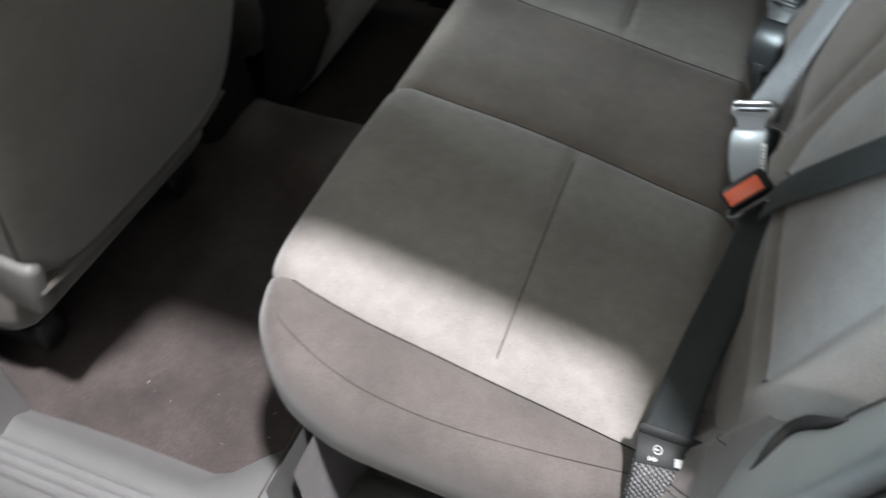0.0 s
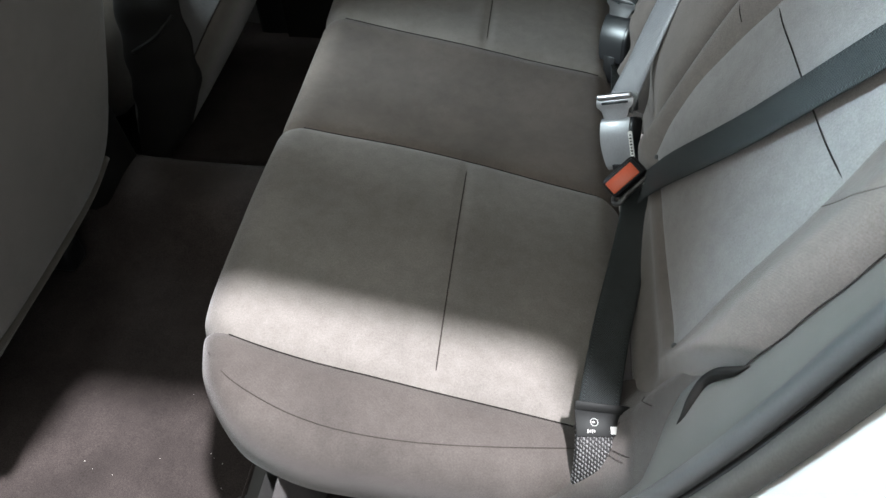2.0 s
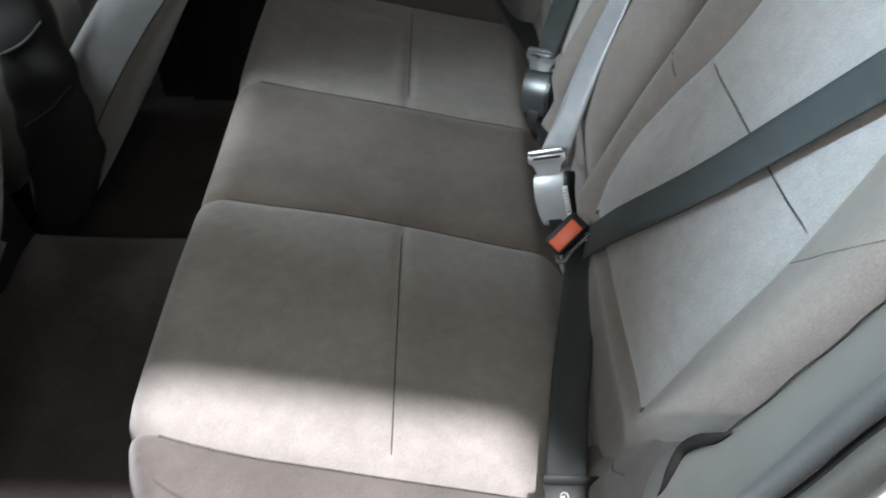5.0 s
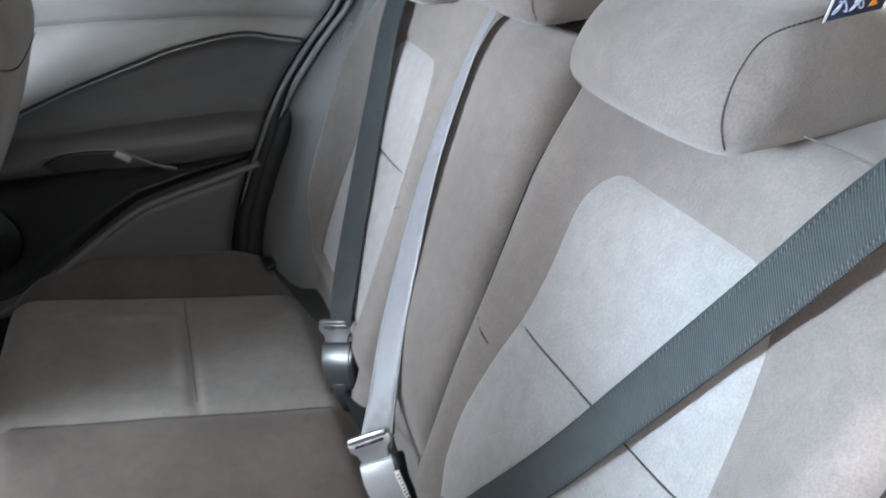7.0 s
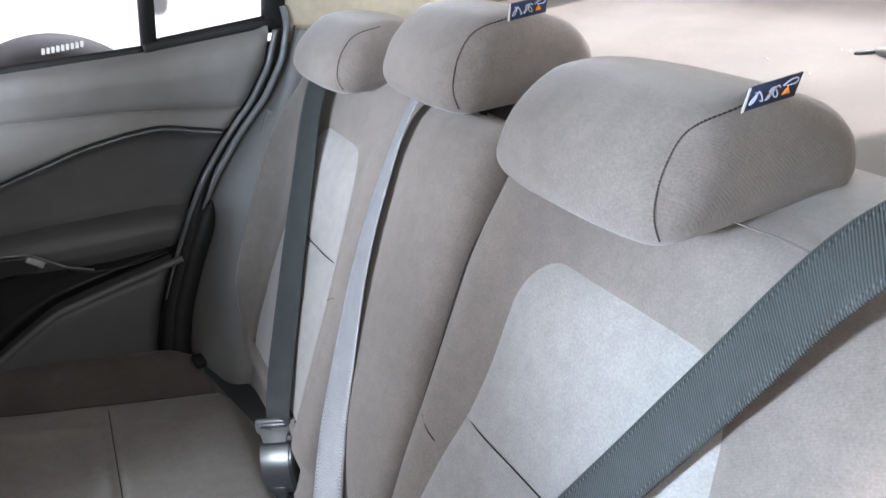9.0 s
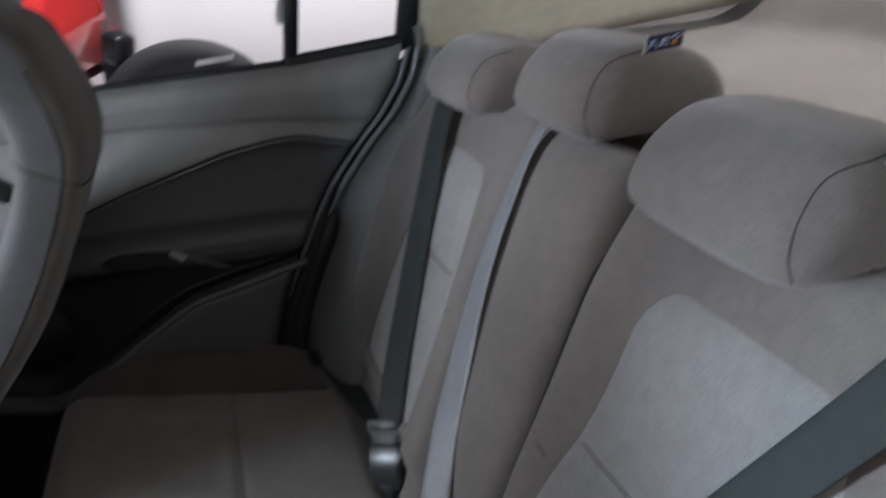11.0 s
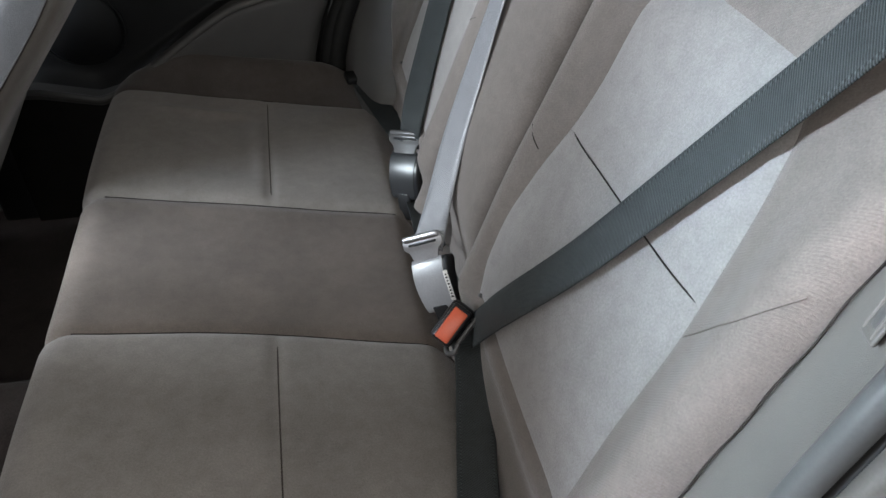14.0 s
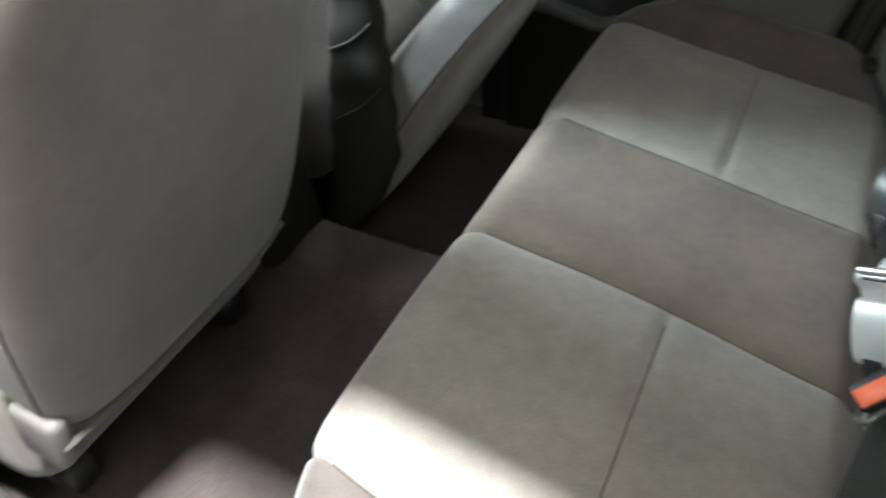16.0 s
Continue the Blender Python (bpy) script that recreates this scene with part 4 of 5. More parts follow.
def build_buckle(tongue, down, face, label, with_strip, steel, shell):
    """A buckle whose tongue plate sits at tongue; the body runs from there along down, its broad face towards face."""
    b = thing("buckle", label, "buckle", "rear belt buckles")
    m = frame_axes(Vector(tongue), Vector(down).normalized(), face)

    def arch(s):
        return 0.010 * math.sin(math.pi * min(1.0, s * 0.95 + 0.05)) - 0.010 * s

    def body_ring(s, hy, hz_, drop, r, side=0.0):
        x = 0.017 + 0.076 * s
        return [tuple(m @ Vector((x, y + side, z + arch(s) - 0.012 - drop))) for y, z in rounded(hy, hz_, r)]
    steps = np.linspace(0, 1, 13)
    rings = [body_ring(s, 0.0230 - 0.0025 * s - (0.002 if s in (0, 1) else 0), 0.0125 - 0.003 * s - (0.002 if s in (0, 1) else 0), 0.001, 0.004, 0.010) for s in steps]
    loft("housing", rings, M_GLOSSBLACK, b, "black plastic housing")
    rings = [body_ring(s, 0.0262 - 0.0025 * s - (0.002 if s in (0, 1) else 0), 0.0022, -0.0105 - (0.003 * (1 - s) - 0.003), 0.0012) for s in steps]
    loft("front_cover", rings, shell, b, "arched front cover catching the light")
    # tongue: a shouldered plate with a slot for the webbing
    plate = [(-0.016, 0.027), (-0.010, 0.0325), (0.0, 0.032), (0.006, 0.024), (0.018, 0.020), (0.024, 0.0185)]
    rings = []
    for x, w in plate:
        lift = 0.003 - 0.10 * x
        rings.append([tuple(m @ Vector((x, y, z + lift))) for y, z in rounded(w, 0.0015, 0.0008, 2)])
    loft("tongue", rings, steel, b, "steel tongue")
    part("slot_bar", put(bevel_box((0.009, 0.060, 0.008), 0.0035, 3), m @ Matrix.Translation((-0.014, 0, 0.006))), steel, b)
    part("slot", put(bevel_box((0.004, 0.046, 0.002), 0.0008, 1), m @ Matrix.Translation((-0.005, 0, 0.0048))), M_BLACKPLAST, b, "dark slot")
    part("stalk", put(bevel_box((0.05, 0.026, 0.010), 0.003), m @ Matrix.Translation((0.105, 0, -0.022)) @ pose(0, 0, 0, 0, 25, 0)), M_BLACKPLAST, b)
    if with_strip:
        place = m @ Matrix.Translation((0.0600, 0.0292, 0.0040)) @ pose(0, 0, 0, 0, 13, 0)
        strip = part("sticker", put(bevel_box((0.044, 0.0072, 0.0008), 0.0003, 1), place), M_PAPER, b, "small white sticker with dark print")
        for i in range(8):
            part("mark", put(bevel_box((0.0024, 0.0024 + 0.0010 * (i % 2), 0.0006), 0.0001, 1), place @ Matrix.Translation((-0.0160 + i * 0.0046, 0, 0.0005))), M_SEAM, strip, smooth=False)
    return b


# black buckle whose silver reflection is painted as a grey cover
build_buckle((0.483, 0.621, 0.417), (0.075, -0.69, -0.72), (-0.64, -0.54, 0.54), "grey belt buckle with a steel tongue and a white sticker", True, M_STEEL, M_BUCKLE)
build_buckle((0.499, 0.884, 0.427), (-0.22, -0.54, -0.81), (-0.60, -0.50, 0.55), "black belt buckle with a dark steel tongue by the far seat", False, M_RUBBER, M_DARKBUCKLE)

red = thing("buckle", "dark belt buckle with an orange-red release button", "buckle", "rear belt buckles")
m = frame_axes((0.482, 0.434, 0.446), (0.68, 0.38, 0.63), (-0.20, -0.65, 0.72))
part("housing", put(bevel_box((0.054, 0.030, 0.026), 0.006, 3), m @ Matrix.Translation((0.002, 0.001, -0.016))), M_BLACKPLAST, red)
part("button", put(bevel_box((0.043, 0.019, 0.008), 0.002, 2), m @ Matrix.Translation((0.0, 0.0, -0.002))), M_RED, red, "orange-red push button")
part("bezel", put(bevel_box((0.050, 0.025, 0.010), 0.003, 2), m @ Matrix.Translation((0.001, 0.0, -0.0045))), M_GLOSSBLACK, red, "black bezel")
part("tongue", put(bevel_box((0.066, 0.005, 0.020), 0.002, 2), m @ Matrix.Translation((0.014, -0.019, -0.012))), M_RUBBER, red, "dark steel tongue edge")
tube("hook", [tuple(m @ Vector(p)) for p in ((-0.012, -0.020, -0.004), (-0.024, -0.022, -0.004), (-0.030, -0.016, -0.008), (-0.026, -0.010, -0.014))], 0.0032, M_RUBBER, red, "bent steel hook")
part("rivet", put(bevel_box((0.006, 0.003, 0.006), 0.0015, 2), m @ Matrix.Translation((0.016, -0.022, -0.008))), M_STEEL, red)
part("stalk", put(bevel_box((0.030, 0.024, 0.09), 0.004, 2), m @ Matrix.Translation((-0.006, 0.0, -0.065))), M_BLACKPLAST, red)

# ---------------------------------------------------------------- far rear door
def curve(pairs):
    xs, ys = zip(*pairs)
    return lambda v: np.interp(v, xs, ys)


DOOR_X0 = -0.165
door_edge = curve([(0.05, 0.345), (0.40, 0.376), (0.47, 0.394), (0.56, 0.430), (0.65, 0.472), (0.72, 0.512), (0.79, 0.566), (0.84, 0.613), (0.90, 0.652), (0.96, 0.672), (1.3, 0.64)])
Z_SILL = curve([(-0.5, 0.905), (0.1, 0.922), (0.45, 0.940), (0.70, 0.968)])
Z_CREASE = curve([(-0.5, 0.848), (0.2, 0.852), (0.40, 0.848), (0.6, 0.830), (0.7, 0.82)])
Z_LINE = curve([(-0.5, 0.60), (0.0, 0.69), (0.12, 0.738), (0.20, 0.764), (0.32, 0.800), (0.40, 0.816), (0.46, 0.818), (0.57, 0.794), (0.65, 0.77)])
Z_ARMTOP = curve([(-0.5, 0.655), (0.10, 0.668), (0.25, 0.674), (0.42, 0.676), (0.48, 0.668), (0.6, 0.66)])
Z_ARMLOW = curve([(-0.5, 0.612), (0.16, 0.600), (0.24, 0.592), (0.33, 0.588), (0.43, 0.595), (0.6, 0.600)])
Z_POCKET = curve([(-0.5, 0.40), (-0.17, 0.378), (-0.06, 0.352), (-0.02, 0.362), (0.05, 0.405), (0.126, 0.458), (0.19, 0.500), (0.225, 0.520), (0.30, 0.540), (0.446, 0.574), (0.6, 0.583)])

# height below which the door card is coloured black for shade
Z_SHADE = curve([(-0.5, 0.375), (-0.17, 0.356), (-0.06, 0.332), (-0.02, 0.340), (0.06, 0.350), (0.6, 0.350)])


def door_strip(name, low, high, profile, material, parent, label="", x0=DOOR_X0, x1=None, nz=14, nx=70):
    """A band of the door card between two heights over x; profile: (share of height, metres inwards) pairs."""
    pv, pd = zip(*profile)
    v, f = [], []
    for i in range(nx + 1):
        for j in range(nz + 1):
            s = j / nz
            x = x0 + (i / nx) * (0.5 - x0)
            for _ in range(4):
                z = float(low(x) + s * (high(x) - low(x)))
                end = float(door_edge(z)) if x1 is None else x1
                x = x0 + (i / nx) * (end - x0)
            u = i / nx
            d = float(np.interp(s, pv, pd))
            d *= min(1.0, (1 - u) / 0.03 + 0.35)
            v.append((x, 1.315 - d, z))
    k = nz + 1
    for i in range(nx):
        for j in range(nz):
            f.append((i * k + j, (i + 1) * k + j, (i + 1) * k + j + 1, i * k + j + 1))
    return mesh_object(name, v, f, material, parent, label)


door = thing("door_1", "dark grey far rear door, closed, with armrest and pocket", "car door", kind="structure")
zero = lambda x: 0.06 + 0 * np.asarray(x)
door_strip("upper_panel", Z_CREASE, Z_SILL, [(0, 0.004), (0.1, 0.012), (0.55, 0.020), (0.85, 0.012), (1, -0.02)], M_DARKPLAST, door, "dark grained upper rail")
door_strip("shoulder_panel", Z_LINE, Z_CREASE, [(0, 0.034), (0.12, 0.036), (0.5, 0.030), (0.92, 0.016), (1, 0.004)], M_DARKPLAST, door)
door_strip("door_insert", Z_ARMTOP, Z_LINE, [(0, 0.020), (0.10, 0.010), (0.5, 0.005), (0.85, 0.006), (0.93, 0.022), (1, 0.034)], M_DOORINSERT, door, "dark cloth insert", nz=22)
door_strip("armrest", Z_ARMLOW, Z_ARMTOP, [(0, 0.022), (0.10, 0.046), (0.35, 0.058), (0.60, 0.058), (0.80, 0.050), (0.93, 0.034), (1, 0.020)], M_ARMREST, door, "dark padded armrest", nz=18)
door_strip("pocket_recess", Z_POCKET, Z_ARMLOW, [(0, 0.0), (0.08, -0.02), (0.5, -0.02), (0.9, -0.015), (1, 0.022)], M_BLACKPLAST, door, "black map pocket recess", x0=-0.26, nz=14)
# added black band in place of the deep shade by the footwell
door_strip("kick_panel", zero, Z_SHADE, [(0, 0.02), (0.5, 0.026), (1, 0.030)], M_COVER, door, "black scuffed kick panel", x0=-0.26, nz=10)
door_strip("lower_panel", Z_SHADE, Z_POCKET, [(0, 0.030), (0.5, 0.034), (0.85, 0.036), (0.93, 0.034), (0.97, 0.020), (1, 0.0)], M_LOWERDOOR, door, "dark lower panel with a pale worn edge", x0=-0.26, nz=24)
# bright lip along the trim line, and the pocket's edge
lip = [(x, 1.315 - 0.037, float(Z_LINE(x)) - 0.003) for x in np.linspace(-0.15, 0.555, 16)]
tube("trim_lip", lip, 0.0036, M_BEAD, door, "pale glossy trim strip", flat=0.8)
tube("trim_groove", [(x, y - 0.001, z + 0.006) for x, y, z in lip], 0.0020, M_BLACKPLAST, door)
edge = [(x, 1.315 - 0.036, float(Z_POCKET(x)) - 0.003) for x in np.linspace(-0.22, 0.45, 26)]
tube("pocket_edge", edge, 0.007, M_GREYPLAST, door, "pale worn pocket edge")
tube("front_lip", [(-0.168, 1.296, 0.62), (-0.166, 1.294, 0.70), (-0.158, 1.294, 0.84), (-0.152, 1.300, 0.905)], 0.006, M_GREYPLAST, door)
# no hollow here: a black block gives the handle recess its shade
part("pull_shadow_gap", put(bevel_box((0.10, 0.012, 0.035), 0.005), pose(-0.075, 1.286, 0.795, 0, 32, 0)), M_BLACKPLAST, door, "dark inner handle recess")
# pull handle: a black cup in the armrest with a pale bezel and a switch at its rear end
cup = [(0.085, 0.633), (0.11, 0.645), (0.16, 0.648), (0.205, 0.642), (0.228, 0.626), (0.215, 0.616), (0.16, 0.612), (0.105, 0.616)]
slab("pull_cup", [(x, z) for x, z in cup], "y", 1.249, 1.262, M_BLACKPLAST, door, "black pull recess", bevel=0.003)
tube("pull_bezel", [(0.075, 1.252, 0.640), (0.11, 1.246, 0.651), (0.16, 1.243, 0.654), (0.208, 1.244, 0.647), (0.236, 1.248, 0.628), (0.262, 1.252, 0.610), (0.300, 1.256, 0.594)], 0.0026, M_BEAD, door, "glossy bezel")
tube("armrest_groove", [(0.262, 1.2535, 0.606), (0.296, 1.255, 0.591), (0.357, 1.257, 0.588), (0.428, 1.266, 0.596)], 0.0020, M_BLACKPLAST, door)
part("pull_switch", put(bevel_box((0.030, 0.012, 0.010), 0.003, 3), frame_axes((0.216, 1.246, 0.633), (1, 0, -0.75), (0, -1, 0.3))), M_BUCKLE, door, "pale switch")
# speaker ring
tube("speaker_ring", [(-0.07 + 0.085 * math.cos(a), 1.330, 0.475 + 0.075 * math.sin(a)) for a in np.linspace(0, 6.2832, 18)], 0.002, M_BLACKPLAST, door)
bm = bmesh.new()
bmesh.ops.create_cone(bm, cap_ends=True, segments=32, radius1=0.08, radius2=0.072, depth=0.008)
part("speaker_grille", put(bm, pose(-0.07, 1.332, 0.475, 90, 0, 0)), M_BLACKPLAST, door)

# window frame: tilts in towards the roof
def win_y(z):
    return 1.345 - 0.33 * max(0.0, z - 0.95) ** 1.15


def upright(name, pts, w, material, parent, label=""):
    """A flat post following (x, z) points on the door's glass surface, w wide along x."""
    rings = []
    for x, z in pts:
        y = win_y(z)
        rings.append([(x - w / 2, y - 0.012, z), (x + w / 2, y - 0.012, z), (x + w / 2, y + 0.02, z), (x - w / 2, y + 0.02, z)])
    return loft(name, rings, material, parent, label)


window = thing("window_1", "clear far rear side window with a fixed quarter pane", "window", kind="structure")
upright("window_divider", [(0.466, 0.94), (0.475, 1.05), (0.487, 1.15), (0.497, 1.27)], 0.024, M_BLACKRUBBER, window)
upright("window_frame", [(0.694, 0.95), (0.702, 1.05), (0.702, 1.15), (0.677, 1.27)], 0.052, M_BLACKRUBBER, window)
upright("window_frame", [(-0.165, 0.90), (-0.150, 1.0), (-0.130, 1.15), (-0.11, 1.27)], 0.04, M_BLACKRUBBER, window)
tube("window_sill", [(x, 1.338, float(Z_SILL(x)) + 0.002) for x in np.linspace(-0.16, 0.455, 10)], 0.008, M_BLACKRUBBER, window)
tube("window_sill", [(x, 1.338, float(Z_SILL(x)) + 0.004) for x in np.linspace(0.455, 0.685, 6)], 0.013, M_BLACKRUBBER, window)
tube("window_header", [(x, win_y(1.265), 1.265) for x in np.linspace(-0.42, 0.69, 8)], 0.022, M_BLACKRUBBER, window)
for x0, x1 in ((-0.15, 0.470), (0.478, 0.684)):
    zs = np.linspace(0.90, 1.27, 8)
    v = [(x, win_y(z) + 0.004, z) for z in zs for x in (x0, x1)]
    f = [(2 * i, 2 * i + 1, 2 * i + 3, 2 * i + 2) for i in range(7)]
    pane = mesh_object("pane", v, f, M_GLASS, window)
    pane.visible_shadow = False
# etched code on the glass as plain bars
etch = thing("glass_etching", "small white etched code on the window glass", "marking")
for i in range(9):
    part("mark", put(bevel_box((0.0050, 0.0008, 0.010), 0.0001, 1), pose(0.302 + i * 0.0075, 1.3415, 0.955 + 0.0008 * i, 0, 12, 0)), M_PAPER, etch, smooth=False)

# weather strips round the far door
strip = thing("door_seal_far", "pale grey and black rubber door seal", "door seal", "door seals", kind="structure")
zs = np.linspace(0.49, 0.96, 16)
cord("bright_bead", [(float(door_edge(z)) + 0.006, 1.294, z) for z in zs], [0.001 + 0.0042 * float(smooth_step(0.48, 0.62, z)) for z in zs], M_BEAD, strip, "pale glossy bead")
zs = np.linspace(0.30, 0.96, 18)
cord("black_seal", [(float(door_edge(z)) + 0.016 + 0.010 * float(smooth_step(0.69, 0.6, z)), 1.306, z) for z in zs], [0.008 + 0.010 * float(smooth_step(0.69, 0.62, z)) for z in zs], M_BLACKRUBBER, strip)
zs = np.linspace(0.655, 1.0, 12)
cord("outer_bead", [(float(door_edge(z)) + 0.027, 1.290, z) for z in zs], [0.002 + 0.0045 * float(smooth_step(0.65, 0.72, z)) for z in zs], M_BEAD, strip, "pale glossy outer bead")
zs = np.linspace(0.33, 0.665, 12)
cord("lower_seal", [(float(door_edge(z)) + 0.042, 1.300, z) for z in zs], [0.020 - 0.016 * float(smooth_step(0.62, 0.665, z)) for z in zs], M_BLACKRUBBER, strip, "broad black seal foot")


# ---------------------------------------------------------------- pillar trims
def quarter_trim(name, label, far):
    """Moulded strip from the door seal to the edge of the outer bolster, flared over the wheel arch on the far side."""
    rows = []
    for z in np.linspace(0.27, 0.965, 36):
        xb = back_point(0, z)[0]
        if far:
            xe = float(door_edge(z)) + 0.031 + 0.030 * float(smooth_step(0.67, 0.62, z))
            foot = float(smooth_step(0.49, 0.36, z))
            yb = 0.079 + 0.028 * float(smooth_step(0.555, 0.49, z)) + 0.06 * foot
            rows.append(spline([(xe, 0.004, z), (xe + 0.012, 0.020 + 0.05 * foot, z), (xe + 0.45 * (xb - xe), 0.050 + 0.06 * foot, z), (xb - 0.004, yb, z), (xb + 0.05, yb + 0.012, z)], 18))
            rows[-1][:, 1] = 1.312 - rows[-1][:, 1]
        else:
            xe = float(NEAR_EDGE(z))
            yb = 0.079 + 0.028 * float(smooth_step(0.555, 0.49, z)) - 0.092 * float(smooth_step(0.475, 0.36, z))
            xb = xb + (xe + 0.03 - xb) * float(smooth_step(0.46, 0.36, z))
            rows.append(spline([(xe + 0.003, 0.013, z), (xe + 0.4 * (xb - xe), 0.034, z), (xb - 0.001, yb, z), (xb + 0.05, yb + 0.012, z)], 16))
    t = loft(name, [list(map(tuple, r)) for r in rows], M_GREYPLAST if far else M_TRIMNEAR, caps=False, closed=False)
    tagged(t, label, "trim panel", "pillar trims", kind="structure")


NEAR_EDGE = curve([(0.05, 0.34), (0.30, 0.435), (0.46, 0.503), (0.556, 0.538), (0.64, 0.563), (0.738, 0.588), (0.85, 0.625), (1.0, 0.66), (1.3, 0.62)])
quarter_trim("trim_far", "grey grained plastic trim beside the far backrest", True)
quarter_trim("trim_near", "grey grained plastic trim beside the open door", False)
for side, y, x, z in (("far", 1.256, 0.634, 0.806), ("near", 0.044, 0.632, 0.817)):
    slot = thing("trim_slot", "grey plastic slot plate in the pillar trim", "trim slot", "trim slots")
    m = frame_axes((x, y, z), (0.42, 0, 0.9), (-0.55, -0.8, 0.2)) if side == "far" else frame_axes((x, y, z), (0.40, 0.10, 0.90), (-0.85, 0.50, 0.25))
    shell = M_GREYPLAST if side == "far" else M_TRIMNEAR
    part("plate", put(bevel_box((0.046, 0.022, 0.003), 0.0014, 3), m), shell, slot)
    for w in (-0.0078, 0.0078):
        part("rib", put(bevel_box((0.041, 0.0024, 0.003), 0.0012, 3), m @ Matrix.Translation((0, w, 0.0012))), shell, slot)
    part("slot", put(bevel_box((0.032, 0.0085, 0.002), 0.0009, 2), m @ Matrix.Translation((0, 0, 0.0008))), M_ARMREST, slot, "recessed slot")

# shade in the gap between bolster and trim by the open door, as a black cord
fold = thing("bolster_gap_shade", "dark folded gap at the foot of the bolster", "gap")
cord("fold", [(0.560, 0.074, 0.570), (0.552, 0.080, 0.552), (0.545, 0.090, 0.530), (0.537, 0.091, 0.512), (0.528, 0.081, 0.497), (0.523, 0.072, 0.480), (0.518, 0.067, 0.462)],
     [0.0010, 0.0045, 0.0058, 0.0058, 0.0045, 0.0030, 0.0010], M_COVER, fold, "black hollow behind the bolster's foot")
tube("bolster_seam", [back_point(0.0775 + 0.001 * math.sin(90 * z), z, 0.004) for z in np.linspace(0.56, 0.84, 16)], 0.0009, M_SEAM, fold, "frayed dark seam")
# cloth that runs from the backrest's foot under the lap belt into the cushion
def flap_point(y, s, lift=0.0):
    c = np.array([(0.553, 0.525), (0.535, 0.475), (0.512, 0.420), (0.492, 0.372), (0.462, 0.342), (0.40, 0.312)])
    p = np.array([np.interp(s, np.linspace(0, 1, 6), c[:, 0]), np.interp(s, np.linspace(0, 1, 6), c[:, 1])])
    return (p[0] - lift * 0.8 + 0.9 * max(0.0, y - 0.135), y, p[1] + lift * 0.6 + 0.002 * math.sin(60 * y + 9 * s))


# flap uses the darkened border cloth in place of part shade
flap = thing("seat_flap", "taupe cloth flap with stitched seams under the lap belt", "seat flap")
fy, fs = np.linspace(0.070, 0.215, 20), np.linspace(0, 1, 26)
k = len(fs)
mesh_object("flap_cloth", [flap_point(0.070 - 0.045 * min(1.0, 1.6 * s) + (y - 0.070) * (0.22 + 1.0 * min(1.0, 1.7 * s)), s) for y in fy for s in fs],
            [(i * k + j, i * k + j + 1, (i + 1) * k + j + 1, (i + 1) * k + j) for i in range(len(fy) - 1) for j in range(k - 1)], M_BORDERSHADE, flap)
for line in (((0.155, 0.60), (0.120, 0.42)), ((0.125, 0.66), (0.106, 0.82)), ((0.106, 0.82), (0.076, 0.64)), ((0.109, 0.80), (0.080, 0.60))):
    (ya, sa), (yb, sb) = line
    for i in range(8):
        a, b = i / 8, i / 8 + 0.08
        tube("stitch", [flap_point(ya + (yb - ya) * q, sa + (sb - sa) * q, 0.0012) for q in (a, (a + b) / 2, b)], 0.0006, M_CREASE, flap, sides=5, n=3)

# upper beige pillar from the side window to the rear window, near and far
for flip in (False, True):
    A = [(0.700, 1.300, 0.935), (0.705, 1.285, 1.03), (0.700, 1.255, 1.13), (0.68, 1.205, 1.25), (0.66, 1.16, 1.31)]
    B = [(0.92, 1.30, 0.945), (0.95, 1.275, 1.04), (0.92, 1.235, 1.13), (0.86, 1.18, 1.23), (0.80, 1.12, 1.29)]
    C = [(1.44, 1.16, 1.03), (1.33, 1.145, 1.10), (1.20, 1.12, 1.17), (1.06, 1.08, 1.235), (0.95, 1.04, 1.28)]
    rings = []
    for k in range(len(A)):
        rings.append(spline([A[k], B[k], C[k]], 14))
    rings = spline(np.array(rings).reshape(len(A), -1), 14).reshape(14, 14, 3)
    if flip:
        rings[:, :, 1] = 2 * CL - rings[:, :, 1]
        rings[:, :, 0] += 0.08 * np.linspace(1, 0, 14)[None, :]
    p = loft("c_pillar_" + ("near" if flip else "far"), [list(map(tuple, r)) for r in rings], M_BEIGE, caps=False, closed=False)
    sol = p.modifiers.new("thick", "SOLIDIFY")
    sol.thickness = 0.015
    tagged(p, "smooth beige pillar lining", "pillar", "upper pillars", kind="structure")

# ---------------------------------------------------------------- parcel shelf and rear window
shelf_v, shelf_f = [], []
sx, sy_ = np.linspace(0.76, 1.46, 36), np.linspace(0.03, 1.33, 44)
for x in sx:
    for y in sy_:
        u = (x - 0.76) / 0.70
        bow = 0.10 * ((y - CL) / 0.65) ** 2
        z = 0.915 + 0.025 * float(smooth_step(0.0, 0.10, u)) + 0.055 * u + 0.055 * float(smooth_step(0.80, 0.98, u + bow))
        shelf_v.append((x, y, z + 0.0015 * noise.noise(Vector((x * 40, y * 40, 1)))))
k = len(sy_)
shelf_f = [(i * k + j, (i + 1) * k + j, (i + 1) * k + j + 1, i * k + j + 1) for i in range(len(sx) - 1) for j in range(k - 1)]
shelf = tagged(mesh_object("parcel_shelf", shelf_v, shelf_f, M_SHELF), "taupe felt parcel shelf with crumbs behind the headrests", "parcel shelf")
part("shelf_bezel", put(bevel_box((0.070, 0.050, 0.010), 0.004, 3), pose(1.205, 0.468, 0.979, -8, -6, -28)), M_SHELF, shelf, "raised flap edge")
